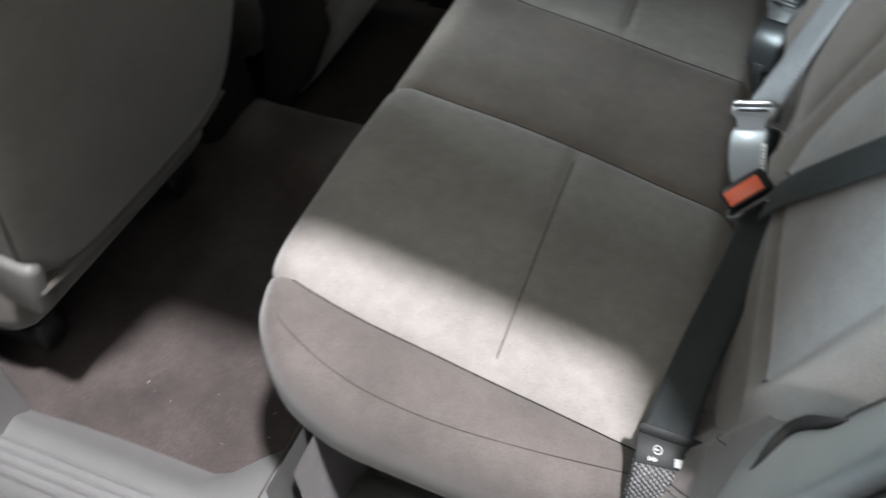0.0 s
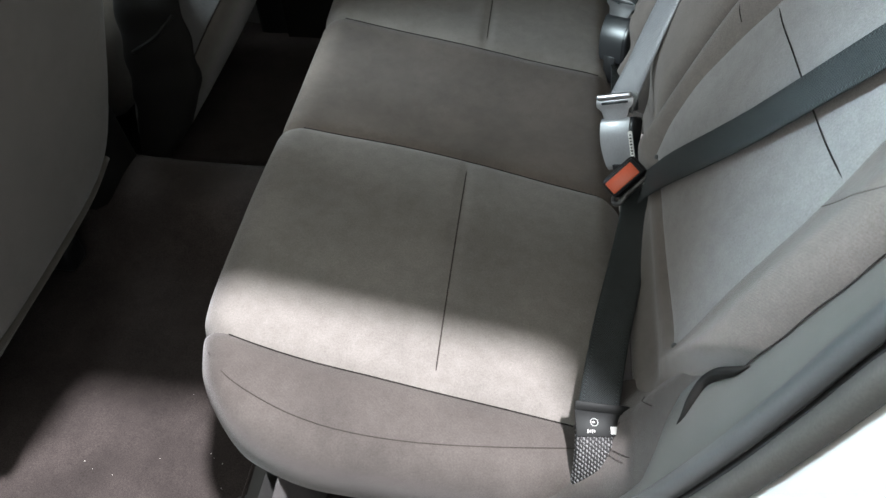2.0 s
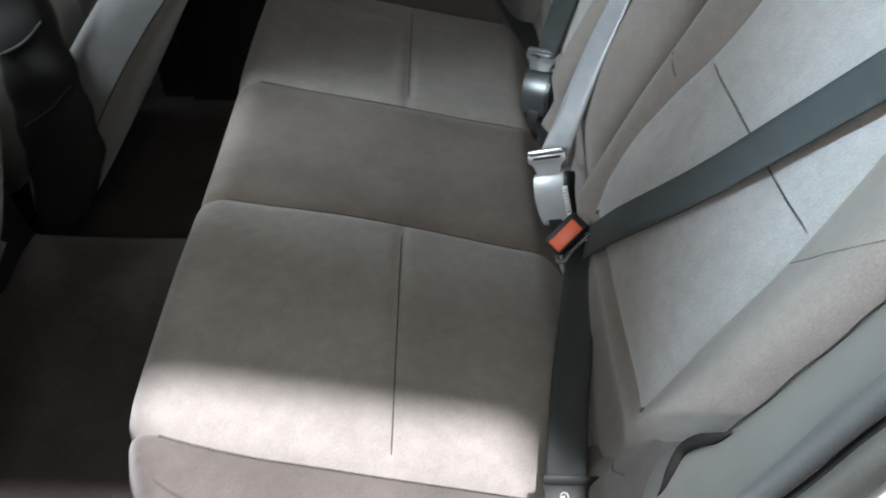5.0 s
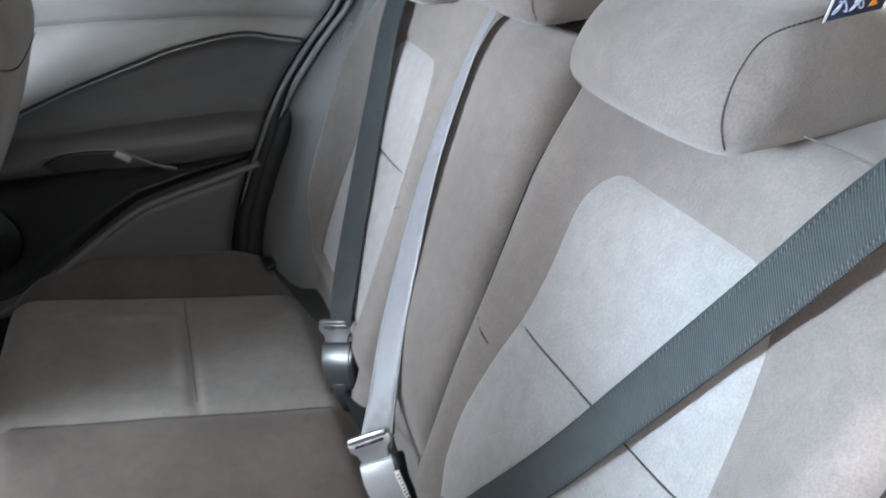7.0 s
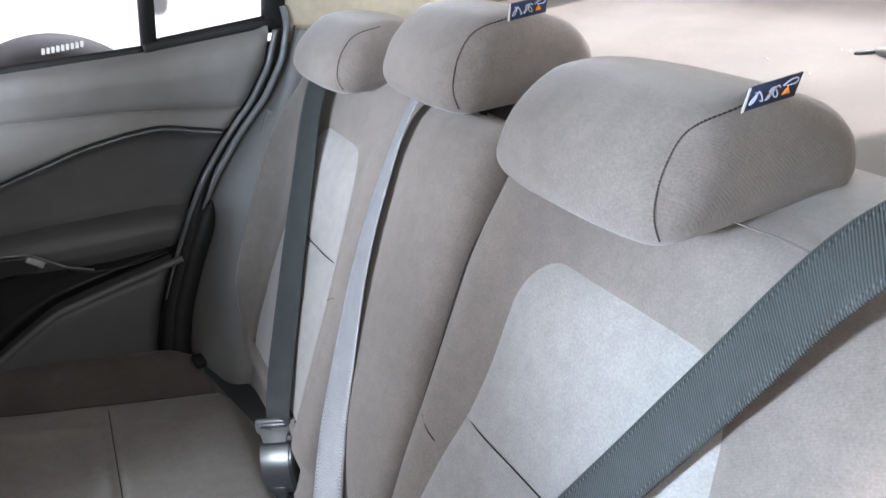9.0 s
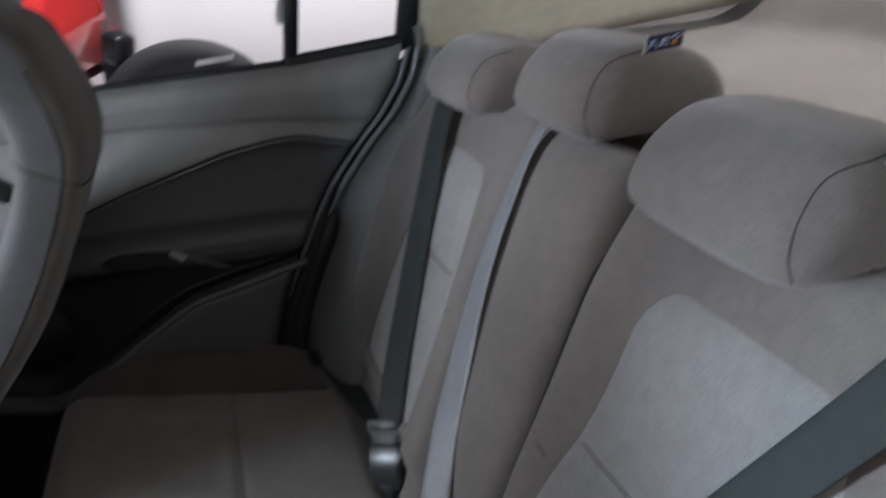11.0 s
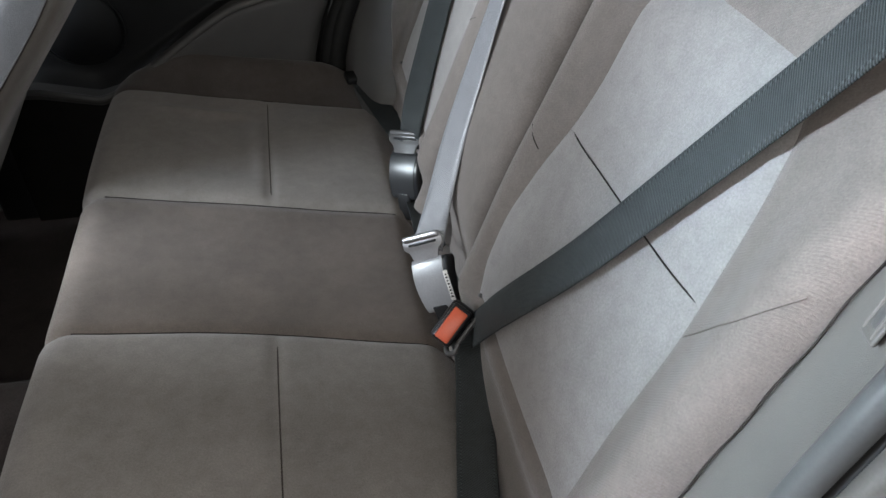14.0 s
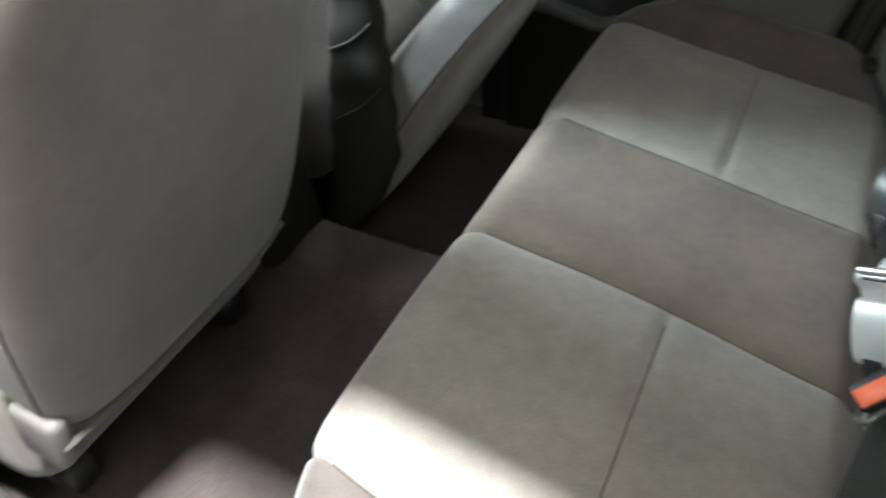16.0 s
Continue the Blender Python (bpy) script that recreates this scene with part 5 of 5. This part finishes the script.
part("shelf_opening", put(bevel_box((0.064, 0.007, 0.007), 0.003, 2), pose(1.190, 0.494, 0.9755, 0, -6, -28)), M_BLACKPLAST, shelf, "dark opening")
rnd = random.Random(4)
crumbs = thing("crumbs", "scattered pale crumbs on the parcel shelf", "dirt", kind="stuff")
bm = bmesh.new()
for _ in range(34):
    x, y = rnd.uniform(0.83, 1.2), rnd.uniform(0.12, 0.62)
    u = (x - 0.76) / 0.70
    z = 0.915 + 0.025 * float(smooth_step(0.0, 0.10, u)) + 0.055 * u
    r = bmesh.ops.create_icosphere(bm, subdivisions=0 + 1, radius=rnd.uniform(0.0005, 0.0012))
    bmesh.ops.translate(bm, vec=(x, y, z + 0.001), verts=r["verts"])
part("crumb_bits", bm, M_PAPER, crumbs)
# rear screen
rear = thing("window_2", "clear rear screen above the parcel shelf", "window", kind="structure")
rings = [[(1.45 - 0.5 * t, 0.22 + 0.10 * t, 1.035 + 0.245 * t), (1.50 - 0.5 * t, CL, 1.045 + 0.265 * t), (1.45 - 0.5 * t, 1.14 - 0.10 * t, 1.035 + 0.245 * t)] for t in np.linspace(0, 1, 6)]
pane = loft("pane", [list(map(tuple, spline(r, 12))) for r in rings], M_GLASS, rear, caps=False, closed=False)
pane.visible_shadow = False
tube("lower_seal", [(1.455, 0.10, 1.03), (1.49, 0.4, 1.04), (1.505, CL, 1.045), (1.49, 0.96, 1.04), (1.455, 1.26, 1.03)], 0.014, M_BLACKRUBBER, rear)

# bulkhead behind the seats, body sides, roof rails, sill and jamb by the open door
bulk = slab("wall_rear", [(0.20, 0.02), (1.16, 0.02), (1.16, 0.87), (0.20, 0.87)], "x", 0.84, 0.86, M_BLACKPLAST)
tagged(bulk, "black bulkhead behind the rear backrests", "bulkhead", kind="structure")
side = slab("wall_far", [(-1.5, -0.25), (1.5, -0.25), (1.5, 0.90), (-1.5, 0.88)], "y", 1.375, 1.40, M_WHITE)
tagged(side, "white painted outer skin of the far side", "body side", kind="structure")
under = slab("wall_front", [(0.0, 0.0), (1.36, 0.0), (1.36, 0.85), (0.0, 0.85)], "x", -1.52, -1.50, M_BLACKPLAST)
tagged(under, "black dashboard bulkhead in front of the seats", "bulkhead", kind="structure")
dash = slab("dashboard", [(-1.50, 0.60), (-1.02, 0.58), (-0.95, 0.68), (-0.97, 0.84), (-1.12, 0.885), (-1.50, 0.88)], "y", 0.03, 1.33, M_BLACKRUBBER, bevel=0.01)
tagged(dash, "black dashboard under the windscreen", "dashboard", kind="structure")
for y in (0.180, 1.18):
    k = 1 if y < CL else 0
    rail = tube("roof_rail", [(-1.2, y + 0.045 * k, 1.19), (-0.5, y + 0.045 * k, 1.255), (0.2, y + 0.037 * k, 1.262), (0.7, y + 0.008 * k, 1.235), (1.0, y + 0.02 * (1 - k), 1.19)], 0.035, M_BEIGE)
    tagged(rail, "beige lined roof rail over the doors", "roof rail", "roof rails", kind="structure")
# unseen roof; its outline is cut to set where the sun falls
outer = slab("roof_skin", [(-1.2, 0.200), (0.0, 0.200), (0.30, 0.187), (0.70, 0.145), (0.76, 0.060), (0.90, 0.050), (0.90, 1.36), (-1.2, 1.36)], "z", 1.40, 1.415, M_WHITE)
tagged(outer, "white painted roof skin", "roof", kind="structure")

bead = thing("door_seal_near", "glossy grey rubber door seal at the open doorway", "door seal", "door seals", kind="structure")
zs = np.linspace(0.10, 1.15, 18)
tube("bright_bead", [(float(NEAR_EDGE(z)), 0.003, z) for z in zs], 0.011, M_NEARBEAD, bead)
tube("black_seal", [(float(NEAR_EDGE(z)) + 0.0105, -0.0065, z) for z in zs], 0.004, M_BLACKRUBBER, bead)
tube("outer_lip", [(float(NEAR_EDGE(z)) + 0.0165, -0.0185, z) for z in zs], 0.0135, M_BROWNRUBBER, bead, "brown-grey weathered rubber lip")
# painted jamb and quarter panel outside the seal
rings = []
for z in np.linspace(-0.2, 1.05, 30):
    xe = float(NEAR_EDGE(max(z, 0.05)))
    rings.append([(xe + 0.022, -0.026, z), (xe + 0.026, -0.040, z), (xe + 0.036, -0.060, z), (xe + 0.045, -0.095, z), (xe + 0.065, -0.118, z), (xe + 0.12, -0.125, z), (1.5, -0.11, z)])
jamb = loft("body_quarter", rings, M_WHITE, caps=False, closed=False)
sol = jamb.modifiers.new("thick", "SOLIDIFY")
sol.thickness = 0.004
tagged(jamb, "white painted door jamb and rear quarter", "body side", kind="structure")

sill = thing("door_sill", "grey plastic sill cover by the footwell", "sill", kind="structure")
v, f = [], []
xs = np.linspace(-0.55, 0.46, 40)
prof = [(0.065, 0.030), (0.040, 0.045), (0.022, 0.072), (0.0, 0.084), (-0.04, 0.086), (-0.07, 0.076), (-0.09, 0.05), (-0.10, -0.10)]
for x in xs:
    lift = 0.10 * float(smooth_step(0.10, 0.46, x)) ** 1.4
    for y, z in prof:
        v.append((x, y + 0.085 * float(smooth_step(-0.11, -0.01, x)) * (y > 0), z + lift * (1 if z > 0 else 0)))
k = len(prof)
f = [(i * k + j, i * k + j + 1, (i + 1) * k + j + 1, (i + 1) * k + j) for i in range(len(xs) - 1) for j in range(k - 1)]
mesh_object("sill_cover", v, f, M_GREYPLAST, sill)
for y in (-0.06, -0.045, -0.03, -0.015):
    tube("sill_rib", [(x, y, 0.0855 + 0.10 * float(smooth_step(0.10, 0.46, x)) ** 1.4) for x in np.linspace(-0.5, 0.2, 10)], 0.003, M_GREYPLAST, sill)
heel = [(-0.010, 0.070), (0.035, 0.082), (0.066, 0.115), (0.080, 0.19), (0.085, 0.30)]
v = [(x, y, z + 0.10 * max(0.0, 0.05 - y)) for y in np.linspace(-0.03, 0.30, 12) for x, z in spline(heel, 14)]
f = [(i * 14 + j, i * 14 + j + 1, (i + 1) * 14 + j + 1, (i + 1) * 14 + j) for i in range(11) for j in range(13)]
mesh_object("heel_trim", v, f, M_GREYPLAST, sill, "grey plastic heel trim under the cushion corner")
tube("carpet_edge", [(-0.012, 0.29, 0.066), (-0.014, 0.10, 0.072), (-0.012, 0.02, 0.080)], 0.0025, M_CARPET, sill)
grit = thing("floor_grit", "tiny pale grit on the footwell carpet", "dirt", kind="stuff")
bm = bmesh.new()
rnd = random.Random(9)
for _ in range(12):
    x, y = rnd.uniform(-0.32, 0.0), rnd.uniform(0.09, 0.30)
    r = bmesh.ops.create_icosphere(bm, subdivisions=1, radius=rnd.uniform(0.0005, 0.0010))
    bmesh.ops.translate(bm, vec=(x, y, float(floor_height(x, y)) + 0.0015), verts=r["verts"])
part("grit_bits", bm, M_PAPER, grit)
pil = slab("pillar_near", [(-0.52, -0.02), (-0.40, -0.02), (-0.44, 0.06), (-0.54, 0.06)], "z", 0.0, 1.26, M_DARKPLAST, bevel=0.01)
tagged(pil, "dark plastic centre pillar by the front seat", "pillar", kind="structure")
fd = slab("wall_near", [(-1.5, 0.0), (-0.50, 0.0), (-0.50, 0.90), (-1.5, 0.86)], "y", -0.02, 0.02, M_DARKPLAST)
tagged(fd, "dark lining of the closed front door", "door", kind="structure")
pil2 = slab("pillar_far", [(-0.34, 1.318), (-0.185, 1.322), (-0.185, 1.37), (-0.34, 1.37)], "z", 0.0, 1.26, M_BLACKPLAST, bevel=0.008)
tagged(pil2, "dark plastic centre pillar on the far side", "pillar", kind="structure")

backing = slab("jamb_far", [(0.33, 0.10), (0.76, 0.10), (0.76, 0.94), (0.60, 0.93), (0.33, 0.50)], "y", 1.337, 1.343, M_BLACKRUBBER)
tagged(backing, "black rubber lined jamb behind the far door seal", "door jamb", kind="structure")
lining = slab("wall_far_front", [(-1.5, 0.0), (-0.34, 0.0), (-0.34, 0.91), (-1.5, 0.87)], "y", 1.335, 1.36, M_DARKPLAST)
tagged(lining, "dark lining of the far front door", "door", kind="structure")

# added wall behind the camera, never in view; it only affects the light
yard = slab("wall_light_screen", [(-4.0, -0.36), (4.0, -0.36), (4.0, 2.1), (-4.0, 2.1)], "y", -1.25, -1.15, M_YARDWALL)
tagged(yard, "grey plastered wall alongside the parked car", "wall", kind="structure")

# floor heel panel under the cushion
heel = mesh_object("heel_panel", [(0.10, 0.0, 0.0), (0.10, 1.36, 0.0), (0.10, 1.36, 0.30), (0.10, 0.0, 0.30)], [(0, 1, 2, 3)], M_CARPET, smooth=False)
tagged(heel, "carpeted heel board under the bench", "heel board", kind="structure")

# ---------------------------------------------------------------- front seats
def ring(cx, cy, z, hx, hy, n=64, power=4.6, tilt=0.0):
    out = []
    for k in range(n):
        a = 2 * math.pi * k / n
        c, s = math.cos(a), math.sin(a)
        e = 2 / power
        dx = hx * math.copysign(abs(c) ** e, c)
        dy = hy * math.copysign(abs(s) ** e, s)
        out.append((cx + dx, cy + dy, z + tilt * dx))
    return out


def front_seat(cy, rear, label, fabric_mat, side_mat, lean):
    """rear: (height, x of the rear face, half width, depth) rows from the hem to the head."""
    s = thing("front_seat", label, "car seat", "front seats")
    rows = spline(rear, 40)
    rings = [ring(x - d / 2, cy, z, d / 2, w, tilt=-lean) for z, x, w, d in rows]
    first, last = rows[0], rows[-1]
    rings = [ring(first[1] - first[3] / 2, cy, first[0] - 0.012, first[3] * 0.30, first[2] * 0.88, tilt=-lean)] + rings
    for k, g in ((0.92, 0.010), (0.75, 0.018), (0.4, 0.023)):
        rings.append(ring(last[1] - last[3] / 2, cy, last[0] + g, last[3] / 2 * k, last[2] * k, tilt=-lean))
    n = len(rings[0])
    rear_cols = [k for k in range(n) if rings[12][k][0] > rows[10][1] - 0.028]
    v = [q for g in rings for q in g]
    rear_f, side_f = [], []
    for i in range(len(rings) - 1):
        for k in range(n):
            q = (i * n + k, i * n + (k + 1) % n, (i + 1) * n + (k + 1) % n, (i + 1) * n + k)
            (rear_f if k in rear_cols and (k + 1) % n in rear_cols else side_f).append(q)
    side_f.append(tuple((len(rings) - 1) * n + k for k in range(n)))
    side_f.append(tuple(range(n))[::-1])
    mesh_object("seat_side", v, side_f, side_mat, s, "smooth side and front cover")
    mesh_object("seat_back", v, rear_f, fabric_mat, s, "taupe cloth rear panel")
    for k in (min(rear_cols, key=lambda c: rings[12][c][1]), max(rear_cols, key=lambda c: rings[12][c][1])):
        tube("seam", [g[k] for g in rings[2:-3:3]], 0.0015, M_SEAM, s)
    level = min(range(len(rings)), key=lambda i: abs(rings[i][0][2] - (rear[-1][0] - 0.19)))
    tube("seam", [rings[level][k] for k in range(0, n, 3)] + [rings[level][0]], 0.0013, M_SEAM, s)
    # cushion
    pan = blob(lines(rear[0][1] - 0.55, rear[0][1] - 0.06, 0.03), lines(cy - 0.25, cy + 0.25, 0.03), lines(0.16, 0.36, 0.03), 0.05,
               lambda p, n, b: np.c_[p[:, 0], p[:, 1], p[:, 2] + 0.10 * (rear[0][1] - 0.06 - p[:, 0])],
               lambda c, sd: np.full(len(c), "c", dtype=object))
    mesh_object("seat_cushion", *pan["c"], M_SEATFAB, s)
    part("seat_rail", put(bevel_box((0.5, 0.05, 0.06), 0.01), pose(rear[0][1] - 0.36, cy - 0.18, 0.10)), M_BLACKPLAST, s)
    part("seat_rail", put(bevel_box((0.5, 0.05, 0.06), 0.01), pose(rear[0][1] - 0.36, cy + 0.18, 0.10)), M_BLACKPLAST, s)
    return s, rows


FAR_ROWS = [(0.10, -0.375, 0.215, 0.09), (0.20, -0.31, 0.235, 0.12), (0.35, -0.215, 0.245, 0.125), (0.50, -0.118, 0.245, 0.105), (0.62, -0.020, 0.24, 0.09),
            (0.72, 0.060, 0.225, 0.085), (0.80, 0.104, 0.19, 0.075), (0.87, 0.134, 0.15, 0.078), (0.93, 0.153, 0.135, 0.095), (1.00, 0.150, 0.13, 0.12), (1.07, 0.122, 0.115, 0.10)]
NEAR_ROWS = [(0.29, -0.335, 0.18, 0.09), (0.35, -0.300, 0.225, 0.13), (0.45, -0.262, 0.240, 0.14), (0.60, -0.215, 0.245, 0.14), (0.75, -0.165, 0.235, 0.13),
             (0.86, -0.125, 0.205, 0.12), (0.92, -0.100, 0.14, 0.115), (1.02, -0.075, 0.125, 0.115), (1.10, -0.07, 0.11, 0.10)]
far_seat, far_rows = front_seat(1.04, FAR_ROWS, "grey front seat with one-piece headrest, seen from behind", M_SEATFAB, M_SEATSIDE, 0.5)
near_seat, near_rows = front_seat(0.335, NEAR_ROWS, "taupe cloth front seat back with a loose lower hem", M_SEATFAB, M_SEATFAB, 0.25)

# recliner cover with moulded folds on the far seat's inner side
cover = []
for z in np.linspace(0.10, 0.60, 40):
    x = float(np.interp(z, (0.10, 0.16, 0.26, 0.36, 0.60), (-0.395, -0.362, -0.325, -0.315, -0.30)))
    w = float(np.interp(z, (0.10, 0.16, 0.26, 0.36, 0.46, 0.60), (0.036, 0.060, 0.072, 0.068, 0.058, 0.044)))
    bulge = 0.0022 * math.sin(2 * math.pi * z / 0.085) * float(smooth_step(0.20, 0.26, z))
    cover.append(ring(x, 0.792, z, w + bulge, 0.022 + bulge, n=24, power=2.6, tilt=0.35))
loft("recliner_cover", cover, M_COVER, far_seat, "dark moulded recliner cover")
for line in ([(-0.345, 0.7695, 0.492), (-0.30, 0.769, 0.515), (-0.262, 0.773, 0.548)], [(-0.352, 0.7695, 0.362), (-0.30, 0.768, 0.396), (-0.258, 0.774, 0.436)]):
    tube("cover_groove", line, 0.0035, M_COVER, far_seat)
part("side_latch", put(bevel_box((0.07, 0.03, 0.10), 0.012, 3), pose(-0.345, 0.105, 0.325, 0, 15, 0)), M_TRIMNEAR, near_seat, "grey plastic hinge cover")
tube("hem_fold", [(-0.315, 0.10, 0.315), (-0.318, 0.20, 0.302), (-0.318, 0.34, 0.298), (-0.316, 0.46, 0.305), (-0.31, 0.53, 0.33)], 0.007, M_SEATFAB, near_seat)

# console between the front seats, raised to block windscreen light, black for shade
console = thing("centre_console", "dark plastic centre console between the front seats", "console")
for name, (v, f) in blob(lines(-1.10, -0.40, 0.03), lines(0.60, 0.76, 0.02), lines(0.08, 0.58, 0.02), 0.035,
                         lambda p, n, b: np.c_[p[:, 0] - 0.10 * (p[:, 2] - 0.08), p[:, 1], p[:, 2] - 0.22 * smooth_step(-0.70, -0.80, p[:, 0]) * smooth_step(0.2, 0.5, p[:, 2])], lambda c, s: np.full(len(c), "c", dtype=object)).items():
    mesh_object("console_body", v, f, M_COVER, console)
for z in (0.16, 0.22, 0.28):
    tube("console_groove", [(-0.41 - 0.10 * (z - 0.08), y, z) for y in np.linspace(0.62, 0.74, 6)], 0.003, M_BLACKPLAST, console)

# ---------------------------------------------------------------- outside: parked cars
suv = thing("white_car", "white parked car with black wheel arch cladding", "car", "parked cars")
Y = 5.0
v, f = [], []
xs, zs = np.linspace(-0.26, 3.6, 60), np.linspace(-0.15, 0.95, 26)
for x in xs:
    for z in zs:
        nose = 0.9 * float(smooth_step(0.02, -0.26, x)) ** 2
        v.append((x, Y + nose + 0.55 * max(0.0, z - 0.15) ** 2, z - 0.12 * float(smooth_step(0.5, -0.26, x)) * (z > 0.3)))
k = len(zs)
for i in range(len(xs) - 1):
    for j in range(k - 1):
        cx, cz = (xs[i] + xs[i + 1]) / 2, (zs[j] + zs[j + 1]) / 2
        if math.hypot(cx - 0.24, (cz + 0.03)) > 0.43 and math.hypot(cx - 2.85, (cz + 0.03)) > 0.43:
            f.append((i * k + j, (i + 1) * k + j, (i + 1) * k + j + 1, i * k + j + 1))
mesh_object("body", v, f, M_WHITE, suv)
for wx in (0.24, 2.85):
    arch = []
    for a in np.linspace(-0.2, math.pi + 0.2, 30):
        c, s = math.cos(a), math.sin(a)
        arch.append([(wx + 0.41 * c, Y - 0.03, -0.03 + 0.41 * s), (wx + 0.58 * c, Y - 0.03, -0.03 + 0.60 * s), (wx + 0.60 * c, Y + 0.05, -0.03 + 0.62 * s), (wx + 0.41 * c, Y + 0.25, -0.03 + 0.41 * s)])
    loft("arch_cladding", arch, M_ARCH, suv)
    bm = bmesh.new()
    bmesh.ops.create_cone(bm, cap_ends=True, segments=40, radius1=0.34, radius2=0.34, depth=0.22)
    bmesh.ops.bevel(bm, geom=[e for e in bm.edges if len(e.link_faces) == 2 and e.calc_face_angle() > 1], offset=0.04, segments=3, affect="EDGES")
    wheel = part("tyre", put(bm, pose(wx, Y + 0.16, -0.03, 90, 0, 0)), M_TYRE, suv)
    bm = bmesh.new()
    bmesh.ops.create_cone(bm, cap_ends=True, segments=32, radius1=0.22, radius2=0.20, depth=0.05)
    part("rim", put(bm, pose(wx, Y + 0.05, -0.03, 90, 0, 0)), M_STEEL, wheel)
    mesh_object("wheel_well", [(wx - 0.5, Y + 0.3, -0.3), (wx + 0.5, Y + 0.3, -0.3), (wx + 0.5, Y + 0.3, 0.45), (wx - 0.5, Y + 0.3, 0.45)], [(0, 1, 2, 3)], M_BLACKPLAST, suv, smooth=False)
loft("side_glass", [[(0.9, Y + 0.36, 0.95), (3.4, Y + 0.36, 0.95)], [(1.5, Y + 0.60, 1.35), (3.0, Y + 0.60, 1.35)]], M_GLOSSBLACK, suv, caps=False, closed=False)
loft("bonnet", [[(-0.24, Y + 1.25, 0.82), (1.0, Y + 0.36, 0.95)], [(-0.20, Y + 1.5, 0.90), (1.1, Y + 1.5, 1.04)]], M_WHITE, suv, caps=False, closed=False)
part("headlamp", put(bevel_box((0.16, 0.16, 0.20), 0.04, 3), pose(-0.13, Y + 0.12, 0.55, 0, 15, -45)), M_GLOSSBLACK, suv, "dark glass headlamp")
part("mirror", put(bevel_box((0.12, 0.2, 0.14), 0.03, 3), pose(1.0, Y + 0.2, 1.0)), M_BLACKPLAST, suv)


def far_car(x, y, turn, paint, label):
    c = thing("parked_car", label, "car", "parked cars")
    prof = [(-2.0, 0.0), (-2.05, 0.35), (-1.9, 0.52), (-1.0, 0.62), (-0.45, 1.05), (0.7, 1.08), (1.35, 0.72), (1.95, 0.66), (2.05, 0.3), (2.0, 0.0)]
    m = pose(x, y, -0.22, 0, 0, turn)
    rings = []
    for s, k in ((-0.85, 0.93), (-0.80, 1.0), (-0.3, 1.03), (0.3, 1.03), (0.80, 1.0), (0.85, 0.93)):
        rings.append([tuple(m @ Vector((px * (0.98 if abs(s) > 0.82 else 1), s, pz * k))) for px, pz in prof])
    loft("body", rings, paint, c)
    for wx in (-1.3, 1.3):
        for wy in (-0.82, 0.82):
            bm = bmesh.new()
            bmesh.ops.create_cone(bm, cap_ends=True, segments=28, radius1=0.31, radius2=0.31, depth=0.2)
            part("tyre", put(bm, m @ pose(wx, wy, 0.16, 90, 0, 0)), M_TYRE, c)
    part("windscreen", put(bevel_box((0.02, 1.3, 0.55), 0.005), m @ pose(-0.75, 0, 0.86, 0, 52, 0)), M_GLOSSBLACK, c)
    part("rear_screen", put(bevel_box((0.02, 1.3, 0.55), 0.005), m @ pose(1.06, 0, 0.92, 0, -60, 0)), M_GLOSSBLACK, c)
    part("bumper", put(bevel_box((0.10, 1.5, 0.10), 0.03, 3), m @ pose(-2.02, 0, 0.28)), M_STEEL, c)
    return c


far_car(5.2, 4.6, 35, M_REDPAINT, "red parked car behind the rear screen")
far_car(-1.75, 9.8, 80, M_REDPAINT, "red parked car far across the yard")
